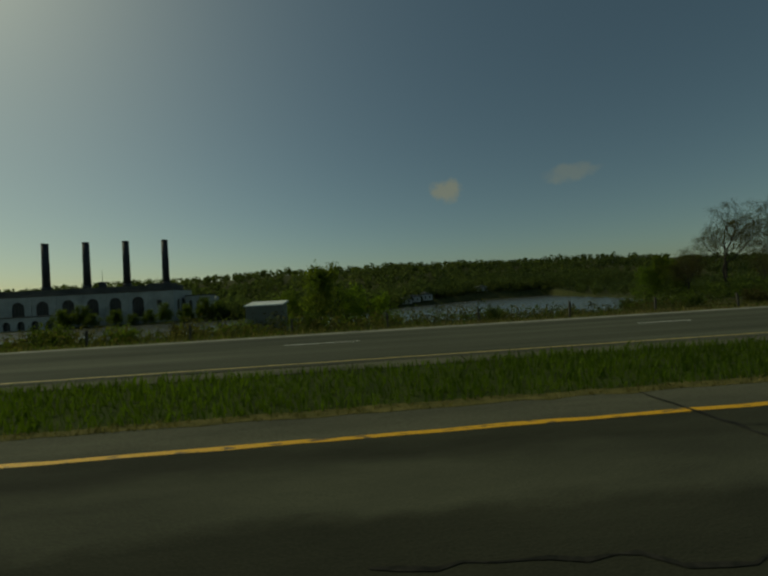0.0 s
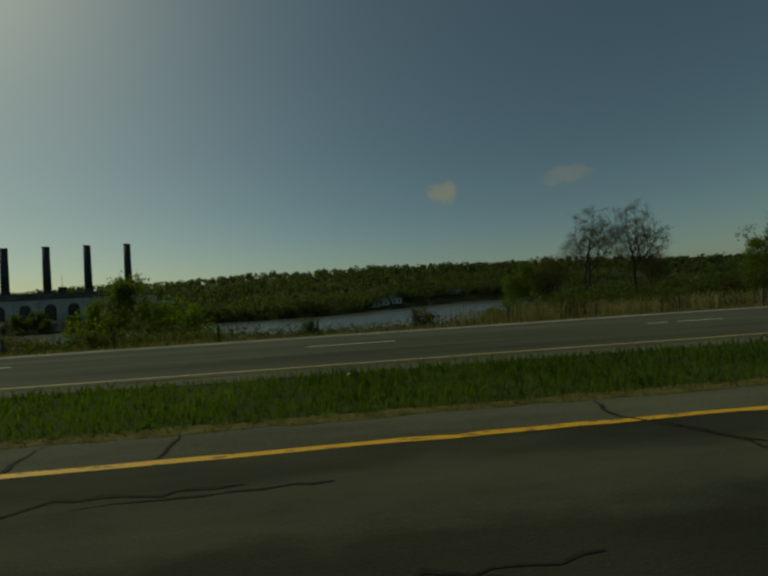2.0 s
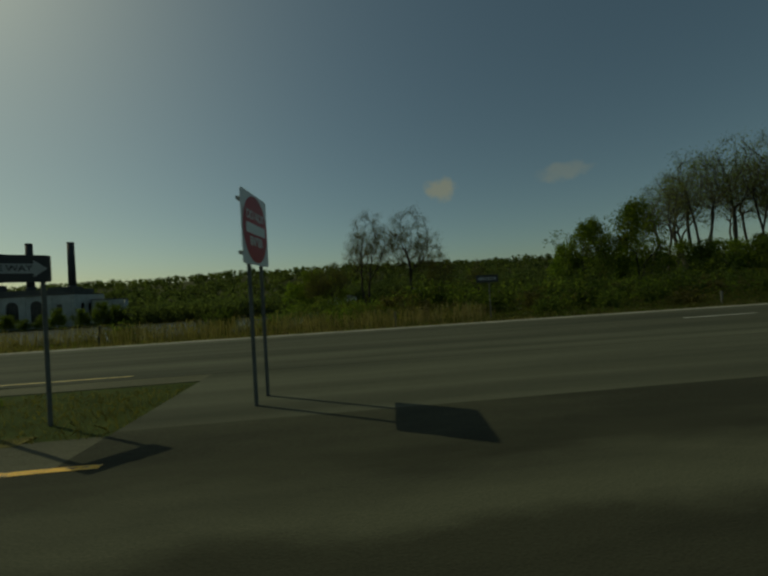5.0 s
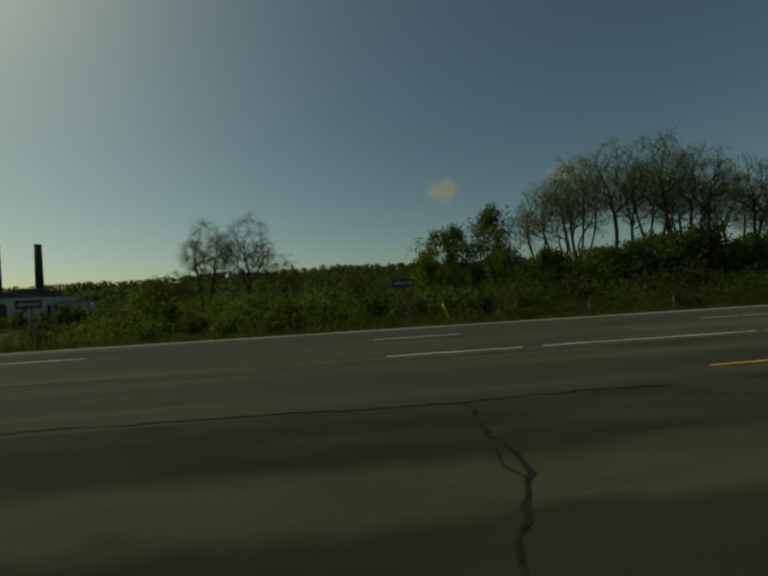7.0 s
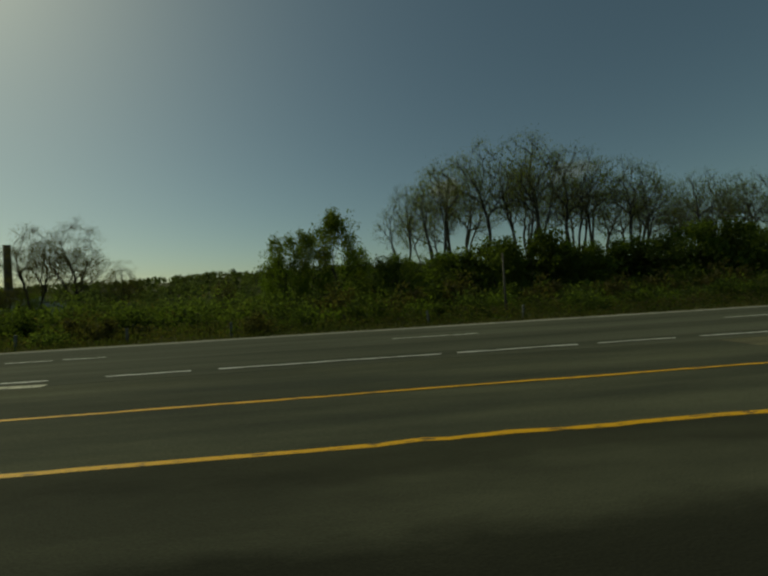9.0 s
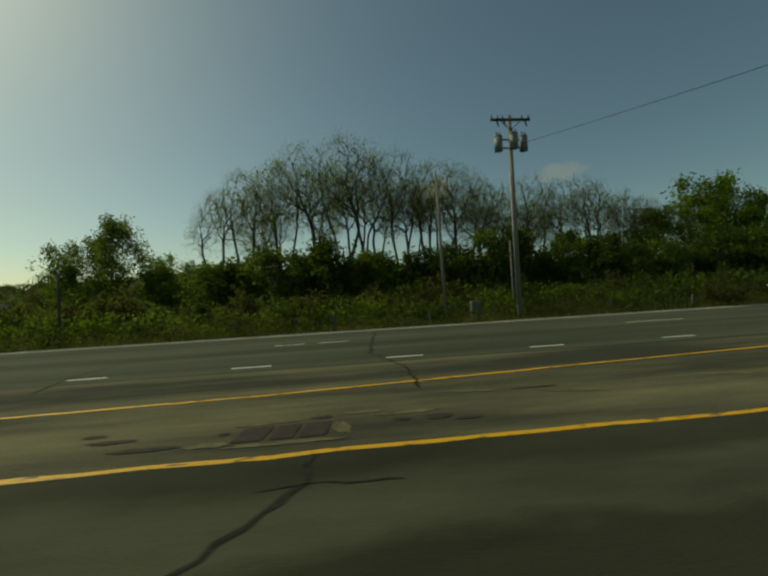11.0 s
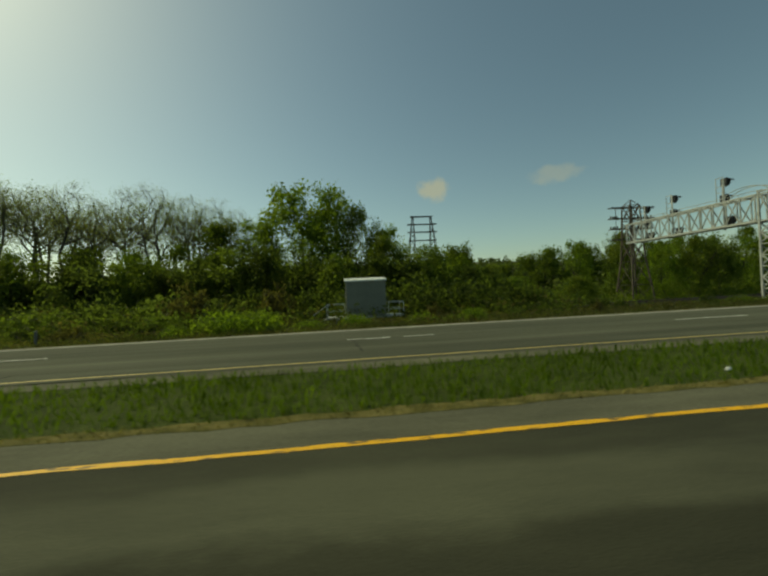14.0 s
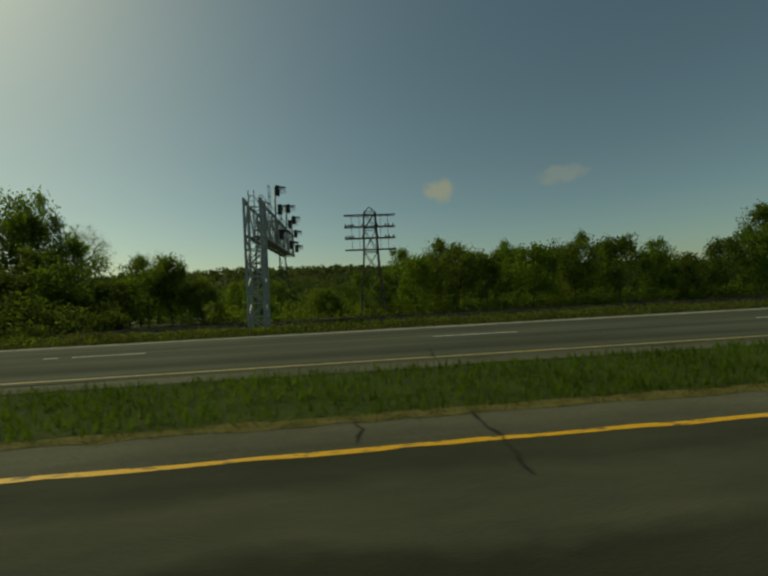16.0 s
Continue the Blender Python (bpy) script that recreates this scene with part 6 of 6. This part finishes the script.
def line_tower(x, y, lab, base, arms, arm_half, top, waist_half, foot_half, mat, name="line_tower"):
    """A four-legged lattice tower with a stack of crossarms carrying insulators."""
    ob = empty(name, (x, y, base), lab, "transmission tower")
    zw = arms[-1] - base - .4
    zt = top - base
    rows = [(0, foot_half), (zw * .35, foot_half * .82), (zw * .7, foot_half * .62), (zw, waist_half), ((zw + zt) / 2, waist_half * .9), (zt - 1.0, waist_half * .8)]

    def brace(p, q):
        part("brace", Shape().bar(p, q, .06 if q[2] < zw * .9 else .10).mesh("brace", mat), ob)

    for sx, sy in product((-1, 1), (-1, 1)):
        leg = Shape()
        for (z0, h0), (z1, h1) in zip(rows, rows[1:]):
            leg.bar((sx * h0, sy * h0, z0), (sx * h1, sy * h1, z1), .18)
        leg.bar((sx * waist_half * .8, sy * waist_half * .8, zt - 1.0), (0, 0, zt), .08)
        part("leg", leg.mesh("leg", mat), ob)
    for (z0, h0), (z1, h1) in zip(rows, rows[1:]):
        for sx in (-1, 1):
            brace((sx * h0, -h0, z0), (sx * h1, h1, z1))
            brace((sx * h0, h0, z0), (sx * h1, -h1, z1))
            brace((-h0, sx * h0, z0), (h1, sx * h1, z1))
            brace((h0, sx * h0, z0), (-h1, sx * h1, z1))
            brace((-h1, sx * h1, z1), (h1, sx * h1, z1))
            brace((sx * h1, -h1, z1), (sx * h1, h1, z1))
    for a in arms:
        z = a - base
        b = Shape()
        for sy in (-.5, .5):
            b.bar((-arm_half, sy, z), (arm_half, sy, z), .13)
        for k in np.arange(-arm_half, arm_half + .01, arm_half / 3):
            b.bar((k, -.5, z), (k, .5, z), .07)
        arm = part("crossarm", b.mesh("crossarm", mat), ob)
        for k in (-.95, -.84, -.75, -.66, -.3, .3, .62, .75, .93) if a in arms[1:3] else ():
            part("insulator", Shape().tube((k * arm_half, 0, z + .06), (k * arm_half, 0, z + .5), .15, .09, 8).mesh("insulator", DARK_STEEL), arm)
    for k in (-.72, -.42, .42, .72):
        part("hanger", Shape().bar((k * arm_half, 0, arms[-1] - base), (k * arm_half, 0, arms[0] - base), .06).mesh("hanger", mat), ob)


line_tower(253.8, 60.0, "rust-brown lattice line tower with four crossarms", -3.6, (13.65, 11.8, 10.0, 8.2), 4.0, 15.0, 1.1, 2.1, RUST)


def twin_mast(x, y):
    ob = empty("twin_mast_pylon", (x, y, -6.0), "dark twin-mast transmission pylon with crossarms", "transmission tower")
    for k in (-1, 1):
        s = Shape()
        rows = [(0, 4.6, 1.3), (14, 3.6, .9), (22, 3.05, .7), (28.9, 2.7, .15)]
        for (z0, x0, h0), (z1, x1, h1) in zip(rows, rows[1:]):
            for sx, sy in product((-1, 1), (-1, 1)):
                s.bar((k * x0 + sx * h0, sy * h0, z0), (k * x1 + sx * h1, sy * h1, z1), .17)
            n = 4
            for i in range(n):
                t0, t1 = i / n, (i + 1) / n
                xa, xb, ha, hb = x0 + (x1 - x0) * t0, x0 + (x1 - x0) * t1, h0 + (h1 - h0) * t0, h0 + (h1 - h0) * t1
                za, zb = z0 + (z1 - z0) * t0, z0 + (z1 - z0) * t1
                s.bar((k * xa - ha, -ha, za), (k * xb + hb, -hb, zb), .1).bar((k * xa + ha, -ha, za), (k * xb - hb, -hb, zb), .1)
        part("mast", s.mesh("mast", DARK_STEEL), ob)
    for z, h in ((28.8, 3.3), (26.5, 4.4), (24.2, 4.4), (21.7, 4.2)):
        b = Shape()
        for sy in (-.6, .6):
            b.bar((-h, sy, z), (h, sy, z), .2)
        part("crossarm", b.bar((-h, -.6, z), (-h, .6, z), .15).bar((h, -.6, z), (h, .6, z), .15).mesh("crossarm", DARK_STEEL), ob)


twin_mast(228.4, 111.0)

# ---------------------------------------------------------------- the dark car on the far carriageway


def suv(x, y):
    """Drives towards -x; local x from the nose."""
    ob = empty("car", (x, y, 0), "dark sport utility car on the far carriageway", "car")
    L, W = 4.55, 1.84
    low = [(.06, .34), (.0, .55), (.02, .86), (.22, 1.00), (1.05, 1.13), (1.30, 1.16), (4.36, 1.20), (4.50, 1.02), (4.55, .62), (4.48, .36)]
    rows = []
    for yy, k in ((-W / 2, .0), (-W / 2 + .05, .05), (-W * .3, .07), (0, .08), (W * .3, .07), (W / 2 - .05, .05), (W / 2, .0)):
        rows.append([(px + (k - .08) * -1.2 * (1 if px < .5 else -1 if px > 4.3 else 0), yy, pz + (0.03 * k / .08 if pz > .7 else 0) - (.05 if k == 0 and pz > .7 else 0)) for px, pz in low])
    n = len(low)
    v = [p for r in rows for p in r]
    f = [(i * n + j, (i + 1) * n + j, (i + 1) * n + (j + 1) % n, i * n + (j + 1) % n) for i in range(len(rows) - 1) for j in range(n)]
    f += [tuple(range(n)), tuple(reversed(range((len(rows) - 1) * n, len(rows) * n)))]
    body = part("body", mesh("body", v, f, CAR_PAINT, True), ob, "glossy dark painted body")
    cab = [(1.02, 1.10), (1.85, 1.62), (2.35, 1.70), (3.7, 1.69), (4.2, 1.58), (4.47, 1.12)]
    v, f = [], []
    m = len(cab)
    for s in (-1, 1):
        for px, pz in cab:
            t = (pz - 1.04) / .63
            v.append((px, s * (W / 2 - .06 - .17 * t), pz))
    f = [(i, i + 1, i + 1 + m, i + m) for i in range(m - 1)] + [tuple(range(m))[::-1], tuple(range(m, 2 * m))]
    part("cabin", mesh("cabin", v, f, CAR_PAINT, True), ob)

    def pane(pts, name, s):
        q = []
        for px, pz in pts:
            t = (pz - 1.04) / .63
            q.append((px, s * (W / 2 - .055 - .17 * t), pz))
        return part(name, mesh(name, q, [tuple(range(len(q)))], CAR_GLASS), ob, "tinted side window")

    for s in (-1, 1):
        pane([(1.50, 1.22), (1.98, 1.56), (2.40, 1.62), (2.40, 1.22)], "side_window", s)
        pane([(2.48, 1.22), (2.48, 1.63), (3.38, 1.62), (3.38, 1.23)], "side_window", s)
        pane([(3.46, 1.24), (3.46, 1.61), (3.80, 1.57), (4.12, 1.30)], "side_window", s)
        part("mirror", Shape().box(1.52, 1.70, s * .98 - .09, s * .98 + .09, 1.16, 1.30, .03).mesh("mirror", CAR_PAINT), ob)
        for hx in (2.3, 3.25):
            part("door_handle", Shape().box(hx, hx + .18, s * .925 - .012, s * .925 + .012, .92, .95).mesh("door_handle", RIM), ob, "bright door handle")
        part("sill_trim", Shape().box(1.15, 3.35, s * .915 - .015, s * .915 + .015, .36, .46).mesh("sill_trim", BLACK), ob)
        part("headlight", Shape().box(.04, .34, s * .70 - .14, s * .70 + .14, .82, .94, .03).mesh("headlight", LAMP_GLASS), ob, "clear headlight")
        part("tail_lamp", Shape().box(4.40, 4.545, s * .74 - .13, s * .74 + .13, .90, 1.10, .03).mesh("tail_lamp", LAMP_RED), ob, "red tail lamp")
        part("roof_rail", Shape().bar((2.2, s * .66, 1.70), (3.9, s * .66, 1.68), .03).mesh("roof_rail", RIM), ob)
        for wx in (.88, 3.56):
            w = part("wheel", Shape().tube((wx, s * .70, .345), (wx, s * .93, .345), .345, .345, 28).mesh("wheel", TYRE, True), ob, "black tyre")
            part("rim", Shape().tube((wx, s * .925, .345), (wx, s * .938, .345), .19, .17, 20).mesh("rim", RIM), w, "grey alloy rim")
            part("wheel_arch", Shape().tube((wx, s * .915, .36), (wx, s * .924, .36), .42, .42, 28).mesh("wheel_arch", BLACK), ob)
    part("windscreen", mesh("windscreen", [(1.20, -.70, 1.222), (1.20, .70, 1.222), (1.80, .60, 1.598), (1.80, -.60, 1.598)], [(0, 1, 2, 3)], CAR_GLASS), ob, "dark windscreen")
    part("rear_window", mesh("rear_window", [(4.435, -.68, 1.20), (4.435, .68, 1.20), (4.26, .62, 1.50), (4.26, -.62, 1.50)], [(0, 1, 2, 3)], CAR_GLASS), ob, "dark rear window")
    part("grille", Shape().box(-.03, .06, -.5, .5, .45, .68, .02).mesh("grille", BLACK), ob)
    part("number_plate", Shape().box(-.045, -.031, -.16, .16, .40, .50).mesh("number_plate", SIGN_WHITE), ob)

    ob.scale = (.93, .97, 1.04)


suv(152.4, 14.6)

# ---------------------------------------------------------------- litter in the median
for i, (x, y, s) in enumerate(((210.0, 5.75, .045), (212.3, 6.15, .045), (-6.0, 6.0, .06), (159.8, 6.3, .04), (180.2, 6.4, .03), (22.5, 7.9, .05), (232.5, 5.65, .033))):
    rng = np.random.RandomState(900 + i)
    bm = bmesh.new()
    bmesh.ops.create_icosphere(bm, subdivisions=2, radius=s)
    for vtx in bm.verts:
        vtx.co *= 1 + rng.normal(0, .16)
        vtx.co.z = vtx.co.z * .7 + s * .6
    me = bpy.data.meshes.new("litter")
    bm.to_mesh(me)
    bm.free()
    me.materials.append(LITTER)
    ob = part("litter", me)
    ob.matrix_world = pose(x, y, .0 if i else .05, 0, 0, 40 * i)
    tagged(ob, "crumpled white plastic litter in the grass", "litter", "scraps of litter")
